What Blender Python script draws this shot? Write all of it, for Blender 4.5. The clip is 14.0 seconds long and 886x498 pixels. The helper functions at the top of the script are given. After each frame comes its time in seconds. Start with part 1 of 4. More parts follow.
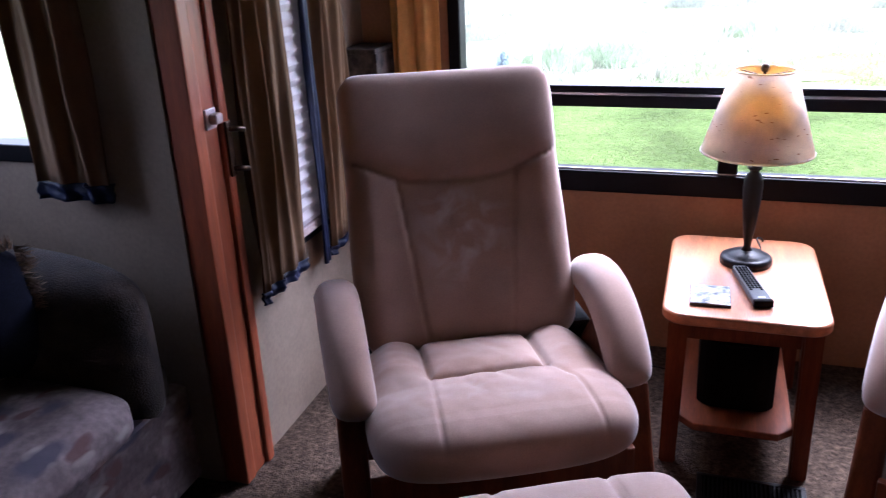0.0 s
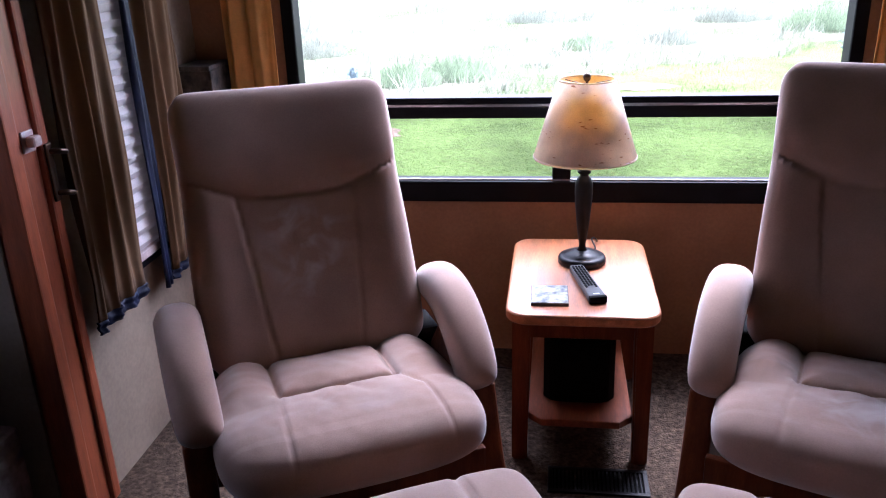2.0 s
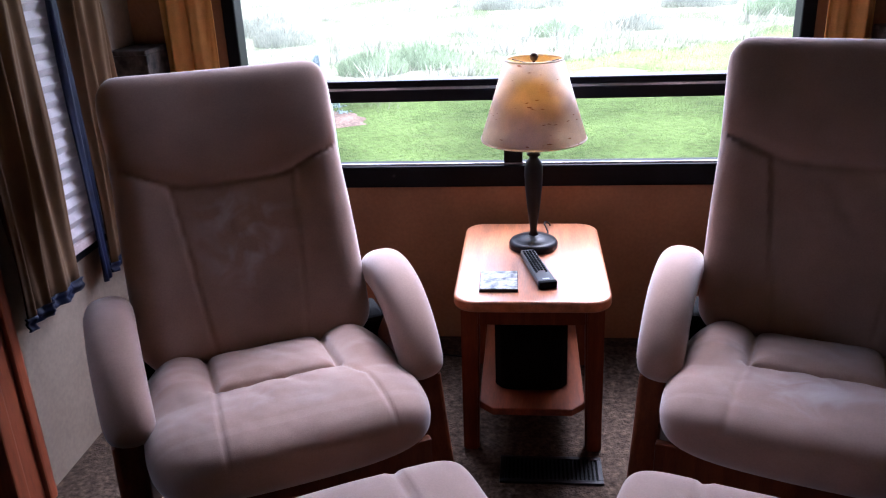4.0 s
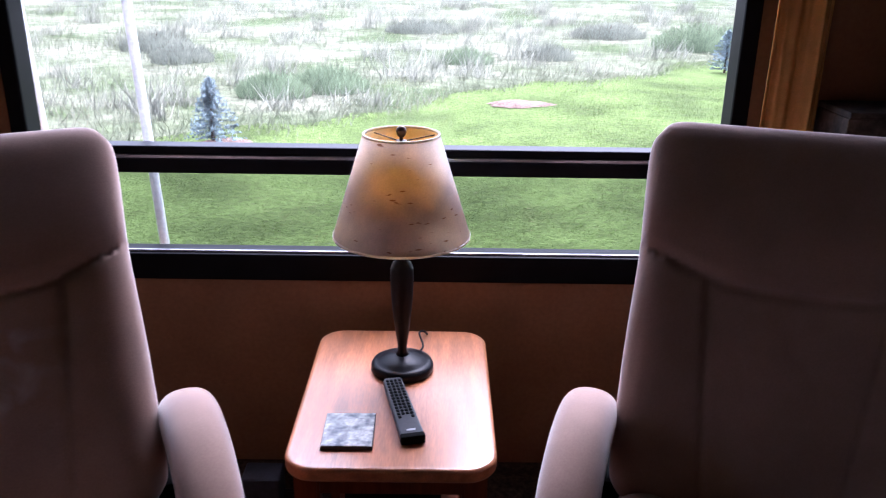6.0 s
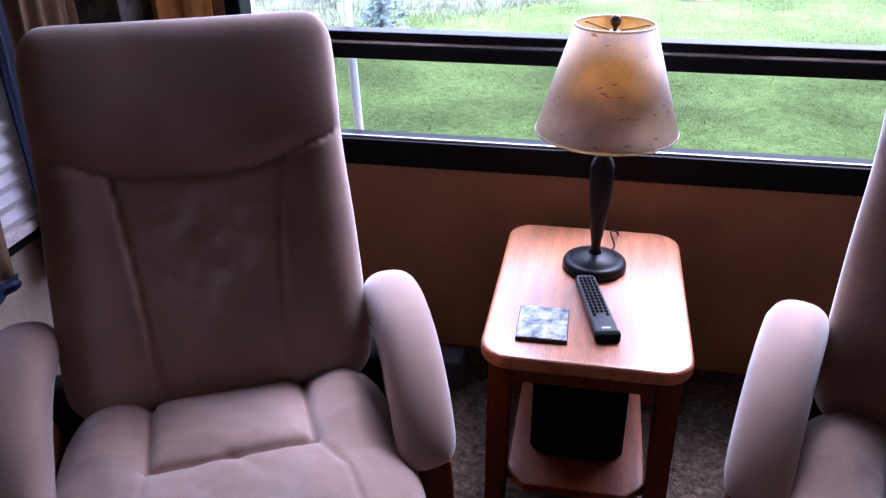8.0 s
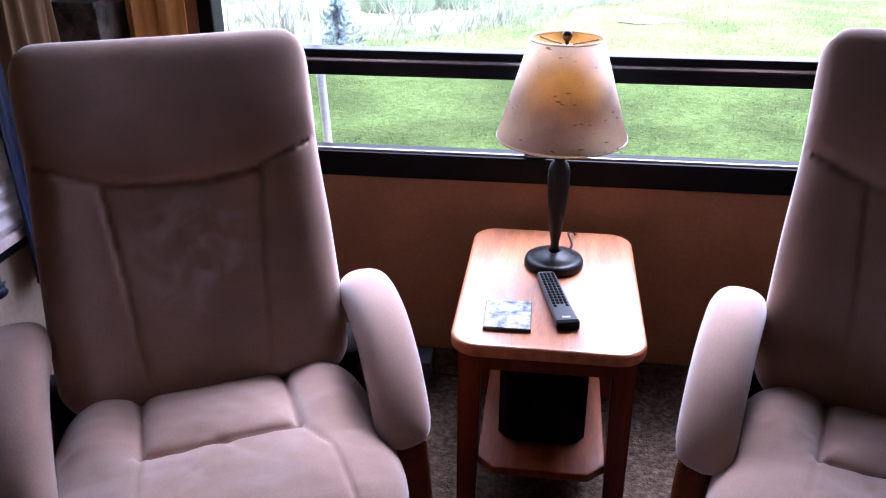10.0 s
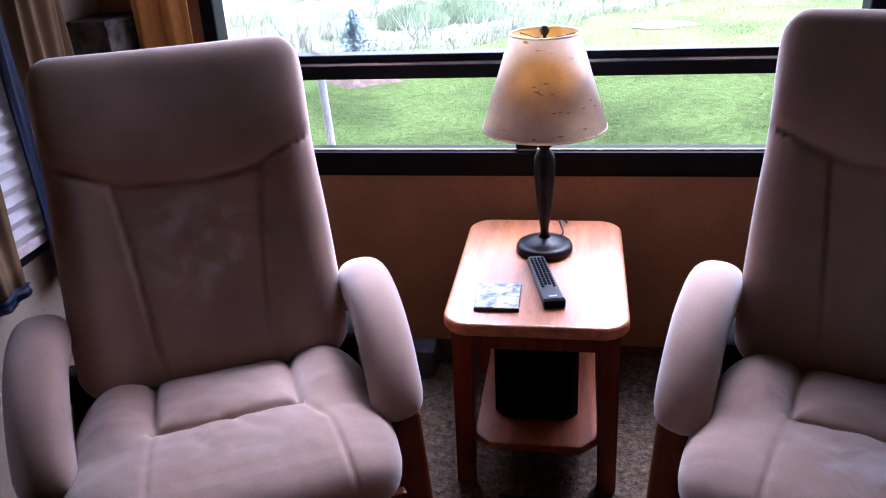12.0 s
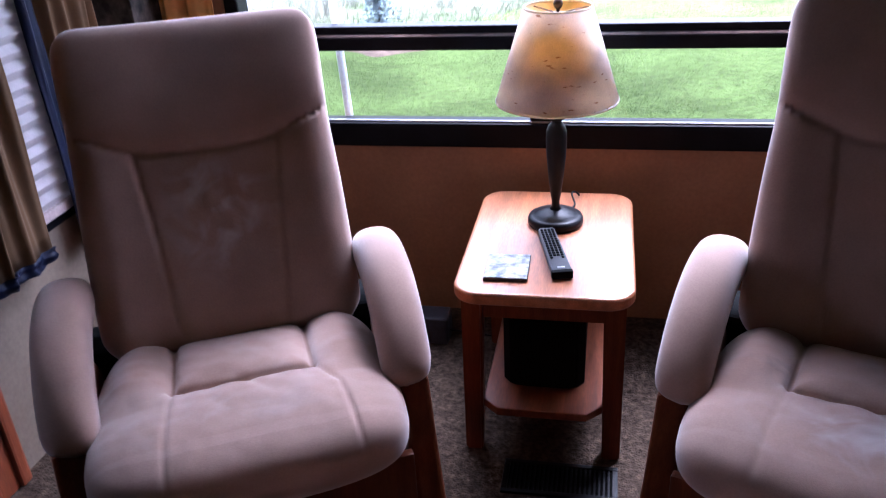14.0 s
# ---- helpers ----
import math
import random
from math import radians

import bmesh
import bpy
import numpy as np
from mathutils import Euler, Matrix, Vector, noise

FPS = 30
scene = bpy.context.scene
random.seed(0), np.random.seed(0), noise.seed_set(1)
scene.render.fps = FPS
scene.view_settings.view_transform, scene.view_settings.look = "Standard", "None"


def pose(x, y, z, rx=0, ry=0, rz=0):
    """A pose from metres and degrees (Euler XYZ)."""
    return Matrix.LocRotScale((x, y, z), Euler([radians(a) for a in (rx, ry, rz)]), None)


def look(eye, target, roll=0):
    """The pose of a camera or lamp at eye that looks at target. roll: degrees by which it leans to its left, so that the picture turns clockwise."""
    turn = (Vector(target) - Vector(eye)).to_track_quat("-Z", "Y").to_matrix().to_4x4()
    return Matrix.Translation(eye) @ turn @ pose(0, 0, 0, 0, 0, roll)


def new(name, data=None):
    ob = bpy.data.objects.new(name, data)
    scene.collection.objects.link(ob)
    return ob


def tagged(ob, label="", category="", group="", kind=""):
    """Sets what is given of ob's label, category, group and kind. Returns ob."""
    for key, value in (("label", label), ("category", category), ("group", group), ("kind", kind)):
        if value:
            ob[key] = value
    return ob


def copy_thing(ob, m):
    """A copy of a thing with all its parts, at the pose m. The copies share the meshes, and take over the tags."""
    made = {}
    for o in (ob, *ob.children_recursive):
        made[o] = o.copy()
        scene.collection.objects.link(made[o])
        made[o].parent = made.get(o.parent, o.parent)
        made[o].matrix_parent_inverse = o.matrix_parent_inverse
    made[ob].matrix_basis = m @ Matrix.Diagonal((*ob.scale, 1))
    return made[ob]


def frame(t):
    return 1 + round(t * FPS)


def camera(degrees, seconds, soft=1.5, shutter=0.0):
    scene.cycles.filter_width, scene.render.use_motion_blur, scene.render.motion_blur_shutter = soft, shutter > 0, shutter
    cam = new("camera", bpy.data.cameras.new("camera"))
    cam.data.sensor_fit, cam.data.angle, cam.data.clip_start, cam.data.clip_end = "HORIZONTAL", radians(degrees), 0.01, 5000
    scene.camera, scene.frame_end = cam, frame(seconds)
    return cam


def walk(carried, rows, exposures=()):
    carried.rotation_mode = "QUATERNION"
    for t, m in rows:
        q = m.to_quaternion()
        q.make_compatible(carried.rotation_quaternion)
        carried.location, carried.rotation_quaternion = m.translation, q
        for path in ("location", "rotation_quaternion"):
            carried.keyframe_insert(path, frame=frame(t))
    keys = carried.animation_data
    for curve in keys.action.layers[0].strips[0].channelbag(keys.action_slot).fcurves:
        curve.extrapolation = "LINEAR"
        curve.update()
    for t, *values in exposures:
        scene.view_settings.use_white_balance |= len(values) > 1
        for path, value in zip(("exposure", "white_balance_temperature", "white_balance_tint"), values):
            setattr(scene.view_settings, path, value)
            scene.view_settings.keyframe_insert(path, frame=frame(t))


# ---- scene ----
cam = camera(57.1, 14.0, soft=1.1, shutter=0.4)
PATH = [
    (0, (-0.132, -2.531, 1.402), (-0.725, -0.765, 0.673), -2.5),
    (0.5, (-0.114, -2.542, 1.399), (-0.587, -0.738, 0.677), -2.6),
    (1, (-0.099, -2.538, 1.396), (-0.441, -0.709, 0.664), -2.4),
    (1.5, (-0.089, -2.54, 1.398), (-0.372, -0.695, 0.679), -2.2),
    (2, (-0.081, -2.537, 1.396), (-0.349, -0.685, 0.691), -2.0),
    (4.5, (-0.007, -2.412, 1.361), (-0.185, -0.561, 0.624), -1.8),
    (4.7, (-0.011, -2.324, 1.367), (-0.143, -0.461, 0.651), -1.0),
    (5, (-0.018, -2.203, 1.376), (0.023, -0.339, 0.652), -0.7),
    (5.2, (0.004, -2.134, 1.375), (0.048, -0.269, 0.654), -0.5),
    (5.5, (0.038, -2.001, 1.368), (0.019, -0.116, 0.699), -0.9),
    (5.7, (0.059, -1.94, 1.372), (0.038, -0.052, 0.714), 0.1),
    (6, (0.09, -1.87, 1.385), (0.097, 0.006, 0.694), 0.8),
    (6.2, (0.092, -1.849, 1.38), (0.146, 0.042, 0.73), 0.6),
    (6.5, (0.095, -1.837, 1.379), (0.123, 0.052, 0.725), 0.5),
    (7, (0.086, -1.841, 1.379), (0.069, 0.036, 0.689), 0.1),
    (7.2, (0.057, -1.877, 1.381), (-0.056, -0.04, 0.598), -0.2),
    (7.3, (0.041, -1.861, 1.372), (-0.111, -0.044, 0.549), -0.2),
    (7.4, (0.026, -1.875, 1.37), (-0.22, -0.083, 0.517), -0.3),
    (7.5, (0.011, -1.876, 1.37), (-0.315, -0.113, 0.483), 0.3),
    (7.7, (0.001, -1.856, 1.368), (-0.327, -0.096, 0.476), 0.1),
    (8, (-0.015, -1.871, 1.375), (-0.36, -0.131, 0.451), -0.5),
    (8.3, (-0.016, -1.888, 1.373), (-0.332, -0.157, 0.421), -1.1),
    (8.5, (-0.017, -1.868, 1.371), (-0.328, -0.138, 0.416), -0.7),
    (11, (-0.003, -2.087, 1.388), (-0.218, -0.266, 0.59), -1.1),
    (11.2, (0.02, -2.089, 1.38), (-0.196, -0.265, 0.588), -1.4),
    (11.5, (0.054, -2.114, 1.377), (-0.155, -0.309, 0.541), -1.0),
    (11.7, (0.066, -2.101, 1.368), (-0.233, -0.309, 0.53), -2.0),
    (12, (0.086, -2.112, 1.364), (-0.236, -0.324, 0.529), -3.2),
    (12.2, (0.071, -2.12, 1.377), (-0.262, -0.317, 0.578), -3.2),
    (12.3, (0.064, -2.133, 1.383), (-0.254, -0.309, 0.627), -3.6),
    (12.5, (0.05, -2.18, 1.403), (-0.319, -0.355, 0.672), -3.9),
    (12.7, (0.051, -2.226, 1.402), (-0.312, -0.414, 0.637), -4.5),
    (13, (0.051, -2.222, 1.385), (-0.296, -0.409, 0.617), -4.9),
    (13.2, (0.059, -2.252, 1.389), (-0.271, -0.453, 0.579), -4.8),
    (13.5, (0.068, -2.203, 1.367), (-0.309, -0.407, 0.571), -5.5),
    (13.7, (0.092, -2.214, 1.382), (-0.274, -0.429, 0.558), -4.6),
    (14, (0.123, -2.143, 1.383), (-0.255, -0.398, 0.483), -3.3),
]
EXPOSURES = [(0, 3.95, 5180, 28), (1, 3.77, 5150, 28), (2, 3.72, 5230, 27), (4.5, 3.52, 5180, 26), (5, 3.42, 5080, 29), (5.5, 3.2, 5150, 29), (6, 2.88, 5230, 31), (6.5, 2.73, 5230, 31), (7, 2.73, 5100, 29), (7.5, 2.82, 4920, 30), (8, 3.27, 4900, 31), (8.5, 3.64, 4930, 31), (11, 3.57, 5130, 28), (12, 3.52, 5020, 28), (13, 3.47, 5180, 27), (14, 3.6, 5000, 28)]
walk(cam, [(t, look(eye, target, roll)) for t, eye, target, roll in PATH], EXPOSURES)

# ---- world, sun and sky light: a bright overcast day ----
world = bpy.data.worlds.new("overcast_sky")
scene.world = world
world.use_nodes = True
wn, wl = world.node_tree.nodes, world.node_tree.links
sky = wn.new("ShaderNodeTexSky")
sky.sky_type, sky.sun_disc = "NISHITA", False
sky.sun_elevation, sky.sun_rotation = radians(58), radians(14)
sky.air_density, sky.dust_density, sky.ozone_density = 1.0, 4.0, 0.6
grey = wn.new("ShaderNodeHueSaturation")      # cloud takes the blue out of the sky
grey.inputs["Saturation"].default_value = 0.3
wl.new(sky.outputs[0], grey.inputs["Color"])
wl.new(grey.outputs[0], wn["Background"].inputs[0])
wn["Background"].inputs[1].default_value = 0.15

sun = new("sun", bpy.data.lights.new("sun", "SUN"))
sun.data.energy, sun.data.angle, sun.data.color = 0.3, radians(25), (1.0, 0.96, 0.9)
sun.matrix_world = look((1.4, 5.6, 9.0), (0, 0.5, 0))


# ---- materials ----
def material(name, base, rough=0.6, metal=0.0, vary=0.15, scale=8.0, fine=0.1, fine_scale=120.0, bump=0.1, bump_scale=200.0,
             stretch=(1, 1, 1), tint=None, sheen=0.0, coat=0.0, island=0.0, per_object=0.0, dist=0.002, spec=0.5):
    """A surface with colour variation at two scales and a fine relief."""
    m = bpy.data.materials.new(name)
    m.use_nodes = True
    n, l = m.node_tree.nodes, m.node_tree.links
    b = n["Principled BSDF"]
    b.inputs["Roughness"].default_value, b.inputs["Metallic"].default_value = rough, metal
    b.inputs["Sheen Weight"].default_value, b.inputs["Coat Weight"].default_value = sheen, coat
    b.inputs["Sheen Roughness"].default_value, b.inputs["Coat Roughness"].default_value = 0.45, 0.26
    b.inputs["Specular IOR Level"].default_value = spec
    co, mp = n.new("ShaderNodeTexCoord"), n.new("ShaderNodeMapping")
    mp.inputs["Scale"].default_value = stretch
    l.new(co.outputs["Object"], mp.inputs[0])

    def noise_tex(sc, detail=4.0):
        t = n.new("ShaderNodeTexNoise")
        t.inputs["Scale"].default_value, t.inputs["Detail"].default_value = sc, detail
        l.new(mp.outputs[0], t.inputs[0])
        return t.outputs["Fac"]

    def mixed(fac, a, c):
        x = n.new("ShaderNodeMix")
        x.data_type = "RGBA"
        l.new(fac, x.inputs["Factor"])
        for sock, v in ((x.inputs["A"], a), (x.inputs["B"], c)):
            if isinstance(v, tuple):
                sock.default_value = (*v, 1)
            else:
                l.new(v, sock)
        return x.outputs["Result"]

    def ramp(sock, lo, hi):
        r = n.new("ShaderNodeMapRange")
        r.inputs["From Min"].default_value, r.inputs["From Max"].default_value = lo, hi
        l.new(sock, r.inputs["Value"])
        return r.outputs["Result"]

    dark = tuple(max(0.0, c * (1 - vary)) for c in base)
    light = tint or tuple(min(1.0, c * (1 + vary)) for c in base)
    col = mixed(ramp(noise_tex(scale), 0.35, 0.65), dark, light)
    if fine:
        grain = mixed(ramp(noise_tex(fine_scale, 2.0), 0.3, 0.7), (1 - fine,) * 3, (1 + fine,) * 3)
        mul = n.new("ShaderNodeMix")
        mul.data_type, mul.blend_type = "RGBA", "MULTIPLY"
        mul.inputs["Factor"].default_value = 1.0
        l.new(col, mul.inputs["A"])
        l.new(grain, mul.inputs["B"])
        col = mul.outputs["Result"]
    if island or per_object:
        src = n.new("ShaderNodeNewGeometry").outputs["Random Per Island"] if island else n.new("ShaderNodeObjectInfo").outputs["Random"]
        amount = island or per_object
        hsv = n.new("ShaderNodeHueSaturation")
        r = n.new("ShaderNodeMapRange")
        r.inputs["To Min"].default_value, r.inputs["To Max"].default_value = 1 - amount, 1 + amount
        l.new(src, r.inputs["Value"])
        l.new(r.outputs["Result"], hsv.inputs["Value"])
        l.new(col, hsv.inputs["Color"])
        col = hsv.outputs["Color"]
    l.new(col, b.inputs["Base Color"])
    if bump:
        bp = n.new("ShaderNodeBump")
        bp.inputs["Strength"].default_value, bp.inputs["Distance"].default_value = bump, dist
        l.new(noise_tex(bump_scale, 3.0), bp.inputs["Height"])
        l.new(bp.outputs[0], b.inputs["Normal"])
    return m


def glass(name, tint, gloss=0.06):
    """A thin window pane: clear with a tint, and a faint reflection."""
    m = bpy.data.materials.new(name)
    m.use_nodes = True
    n, l = m.node_tree.nodes, m.node_tree.links
    n.remove(n["Principled BSDF"])
    tr, gl, mx, fr = (n.new("ShaderNodeBsdf" + k) if k in ("Transparent", "Glossy") else n.new("ShaderNode" + k) for k in ("Transparent", "Glossy", "MixShader", "Fresnel"))
    tr.inputs[0].default_value = (*tint, 1)
    gl.inputs["Roughness"].default_value = 0.02
    fr.inputs[0].default_value = 1.35
    l.new(fr.outputs[0], mx.inputs[0])
    l.new(tr.outputs[0], mx.inputs[1])
    l.new(gl.outputs[0], mx.inputs[2])
    l.new(mx.outputs[0], n["Material Output"].inputs[0])
    return m


def thin_cloth(name, base, through_share, speckle=None, glow=None):
    """Cloth or paper that lets some light through."""
    m = material(name, base, 0.85, vary=0.06, scale=25, fine=0.06, fine_scale=300, bump=0.15, bump_scale=500)
    n, l = m.node_tree.nodes, m.node_tree.links
    b = n["Principled BSDF"]
    if speckle:
        src = b.inputs["Base Color"].links[0].from_socket
        co, mp, t, r, x = (n.new("ShaderNode" + k) for k in ("TexCoord", "Mapping", "TexNoise", "MapRange", "Mix"))
        mp.inputs["Scale"].default_value = (1.1, 1.1, 4.2)
        t.inputs["Scale"].default_value, t.inputs["Detail"].default_value = 34, 1.0
        r.inputs["From Min"].default_value, r.inputs["From Max"].default_value = 0.7, 0.76
        x.data_type = "RGBA"
        x.inputs["B"].default_value = (*speckle, 1)
        l.new(co.outputs["Object"], mp.inputs[0])
        l.new(mp.outputs[0], t.inputs[0])
        l.new(t.outputs["Fac"], r.inputs["Value"])
        l.new(r.outputs["Result"], x.inputs["Factor"])
        l.new(src, x.inputs["A"])
        l.new(x.outputs["Result"], b.inputs["Base Color"])
    tl, mx = n.new("ShaderNodeBsdfTranslucent"), n.new("ShaderNodeMixShader")
    if glow:
        gm = n.new("ShaderNodeMix")
        gm.data_type, gm.blend_type = "RGBA", "MULTIPLY"
        gm.inputs["Factor"].default_value, gm.inputs["B"].default_value = 1.0, (*glow, 1)
        l.new(b.inputs["Base Color"].links[0].from_socket, gm.inputs["A"])
        l.new(gm.outputs["Result"], tl.inputs[0])
    else:
        l.new(b.inputs["Base Color"].links[0].from_socket, tl.inputs[0])
    mx.inputs[0].default_value = through_share
    l.new(b.outputs[0], mx.inputs[1])
    l.new(tl.outputs[0], mx.inputs[2])
    l.new(mx.outputs[0], n["Material Output"].inputs[0])
    return m


def suede(name, marks):
    """Brushed microsuede; marks: centre, half sizes, strength, grain and colour of the rubbed places where the pile lies the other way."""
    m = material(name, (0.358, 0.224, 0.17), 0.92, vary=0.14, scale=5, fine=0.06, fine_scale=260, bump=0.14, bump_scale=420, sheen=0.62)
    n, l = m.node_tree.nodes, m.node_tree.links
    b = n["Principled BSDF"]
    b.inputs["Sheen Tint"].default_value = (1.0, 0.985, 0.98, 1)
    src = b.inputs["Base Color"].links[0].from_socket
    for (cx, cy, cz), (hx, hy, hz), strength, scale, colour in marks:
        co, mp, t, r, x, ln, fall, mul = (n.new("ShaderNode" + k) for k in ("TexCoord", "Mapping", "TexNoise", "MapRange", "Mix", "VectorMath", "MapRange", "Math"))
        t.inputs["Scale"].default_value, t.inputs["Detail"].default_value, t.inputs["Distortion"].default_value = scale, 3.0, 0.7
        r.inputs["From Min"].default_value, r.inputs["From Max"].default_value, r.inputs["To Max"].default_value = 0.47, 0.66, strength
        mp.vector_type = "TEXTURE"
        mp.inputs["Location"].default_value, mp.inputs["Scale"].default_value = (cx, cy, cz), (hx, hy, hz)
        ln.operation = "LENGTH"
        fall.inputs["From Min"].default_value, fall.inputs["From Max"].default_value = 1.0, 0.25
        mul.operation = "MULTIPLY"
        x.data_type = "RGBA"
        x.inputs["B"].default_value = (*colour, 1)
        l.new(co.outputs["Object"], t.inputs[0])
        l.new(co.outputs["Object"], mp.inputs[0])
        l.new(mp.outputs[0], ln.inputs[0])
        l.new(ln.outputs["Value"], fall.inputs["Value"])
        l.new(t.outputs["Fac"], r.inputs["Value"])
        l.new(r.outputs["Result"], mul.inputs[0])
        l.new(fall.outputs["Result"], mul.inputs[1])
        l.new(mul.outputs[0], x.inputs["Factor"])
        l.new(src, x.inputs["A"])
        src = x.outputs["Result"]
    l.new(src, b.inputs["Base Color"])
    return m


PALE_NAP, DARK_NAP = (0.5, 0.41, 0.38), (0.19, 0.125, 0.1)
SUEDE = suede("taupe_microsuede", [((0, -0.1, 0.42), (0.34, 0.3, 0.3), 0.4, 7.0, PALE_NAP)])
SUEDE_BACK = suede("taupe_microsuede_leaned_on", [((0.01, 0.3, 0.66), (0.16, 0.25, 0.18), 0.95, 12.0, PALE_NAP)])
SUEDE_SCUFFED = suede("taupe_microsuede_scuffed", [((-0.02, -0.16, 0.44), (0.2, 0.13, 0.2), 1.0, 8.0, PALE_NAP), ((-0.19, 0.05, 0.44), (0.16, 0.15, 0.2), 0.75, 9.0, DARK_NAP)])
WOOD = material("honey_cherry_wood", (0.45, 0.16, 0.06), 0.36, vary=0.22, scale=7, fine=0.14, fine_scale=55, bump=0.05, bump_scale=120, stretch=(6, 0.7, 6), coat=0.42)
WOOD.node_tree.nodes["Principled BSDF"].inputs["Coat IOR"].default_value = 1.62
# uprights face away from the window; their shade is in this darker base
WOOD_SIDE_SHADED = material("cherry_wood_upright_shaded", (0.15, 0.036, 0.0105), 0.42, vary=0.25, scale=7, fine=0.15, fine_scale=55, bump=0.06, bump_scale=120, stretch=(6, 6, 0.7), coat=0.05, spec=0.22)
# shade under the tabletop is put into the shelf's darker base
WOOD_SHELF_SHADED = material("cherry_wood_shelf_shaded", (0.23, 0.062, 0.022), 0.34, vary=0.25, scale=7, fine=0.15, fine_scale=55, bump=0.05, bump_scale=120, stretch=(6, 0.7, 6), coat=0.3)
TRIM_WOOD = material("red_cherry_trim", (0.34, 0.085, 0.034), 0.4, vary=0.22, scale=6, fine=0.12, fine_scale=60, bump=0.06, bump_scale=130, stretch=(6, 6, 0.6), coat=0.15)
DARK_WOOD = material("dark_cherry_panel", (0.1, 0.04, 0.02), 0.45, vary=0.25, scale=5, fine=0.12, fine_scale=50, bump=0.06, bump_scale=120, stretch=(6, 6, 0.6))
BLACK_METAL = material("black_window_aluminium", (0.005, 0.005, 0.007), 0.45, 0.0, spec=0.08, vary=0.2, scale=10, fine=0.1, bump=0.03, bump_scale=300)
GREY_METAL = material("worn_grey_aluminium", (0.42, 0.42, 0.44), 0.35, 0.9, vary=0.15, scale=18, fine=0.1, bump=0.05)
LAMP_BLACK = material("matt_black_lamp_paint", (0.006, 0.006, 0.008), 0.4, spec=0.2, vary=0.25, scale=20, fine=0.1, bump=0.06, bump_scale=260)
BRONZE = material("dark_bronze", (0.06, 0.035, 0.02), 0.35, 0.8, vary=0.2, scale=40, bump=0.0)
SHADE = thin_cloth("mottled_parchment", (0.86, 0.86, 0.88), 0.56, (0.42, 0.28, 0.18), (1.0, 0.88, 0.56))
SHADE_INSIDE = thin_cloth("amber_shade_lining", (0.9, 0.7, 0.36), 0.6)
PLASTIC = material("charcoal_plastic", (0.045, 0.048, 0.06), 0.45, spec=0.3, vary=0.15, scale=30, fine=0.08, bump=0.06, bump_scale=600)
SLATE = material("slate_remote_plastic", (0.034, 0.035, 0.042), 0.4, spec=0.4, vary=0.12, scale=30, fine=0.06, bump=0.05, bump_scale=600)
BUTTON = material("grey_rubber_button", (0.004, 0.004, 0.005), 0.7, spec=0.1, vary=0.2, scale=60, bump=0.0)
BLACK_GLOSS = material("black_gloss_case", (0.004, 0.004, 0.004), 0.85, spec=0.08, vary=0.2, scale=14, fine=0.1, bump=0.08, bump_scale=500)
WALL_TAN = material("tan_wallpaper", (0.285, 0.135, 0.062), 0.75, vary=0.1, scale=5, fine=0.08, fine_scale=90, bump=0.12, bump_scale=160)
WALL_BEIGE = material("beige_textured_wallpaper", (0.285, 0.22, 0.158), 0.78, vary=0.1, scale=6, fine=0.08, fine_scale=80, bump=0.14, bump_scale=150)
CEILING = material("tan_ceiling_vinyl", (0.2, 0.15, 0.115), 0.8, vary=0.06, scale=4, bump=0.08, bump_scale=120)
CARPET = material("brown_grey_carpet", (0.068, 0.047, 0.034), 0.97, vary=0.3, scale=34, fine=0.5, fine_scale=75, bump=0.9, bump_scale=170, sheen=0.0, dist=0.008, spec=0.1)
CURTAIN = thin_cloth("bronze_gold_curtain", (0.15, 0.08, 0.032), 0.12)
# gold base raised to carry amber window light that misses the cloth
GOLD_CURTAIN_LIT = thin_cloth("gold_curtain_lit", (0.78, 0.43, 0.12), 0.3)
NAVY = material("navy_satin_edging", (0.005, 0.009, 0.032), 0.5, vary=0.3, scale=14, fine=0.1, bump=0.15, bump_scale=300, spec=0.3)
BLIND = thin_cloth("cream_pleated_fabric", (0.56, 0.51, 0.51), 0.17)
PALE_PLASTIC = material("clear_ivory_plastic", (0.5, 0.4, 0.38), 0.25, vary=0.05, scale=40, bump=0.0)
DARK_FUR = material("dark_brown_plush", (0.035, 0.022, 0.015), 0.95, vary=0.4, scale=20, fine=0.3, fine_scale=200, bump=0.6, bump_scale=240, sheen=0.2, dist=0.004)
NAVY_CLOTH = material("navy_woven_cloth", (0.012, 0.016, 0.04), 0.9, vary=0.3, scale=12, fine=0.25, fine_scale=260, bump=0.3, bump_scale=400)
FRINGE = material("brown_fringe_yarn", (0.2, 0.13, 0.085), 0.95, vary=0.3, scale=60, fine=0.3, bump=0.3, island=0.5)
FLORAL = material("faded_floral_upholstery", (0.17, 0.125, 0.125), 0.9, vary=0.3, scale=9, fine=0.2, fine_scale=60, bump=0.2, bump_scale=300, tint=(0.26, 0.2, 0.2))
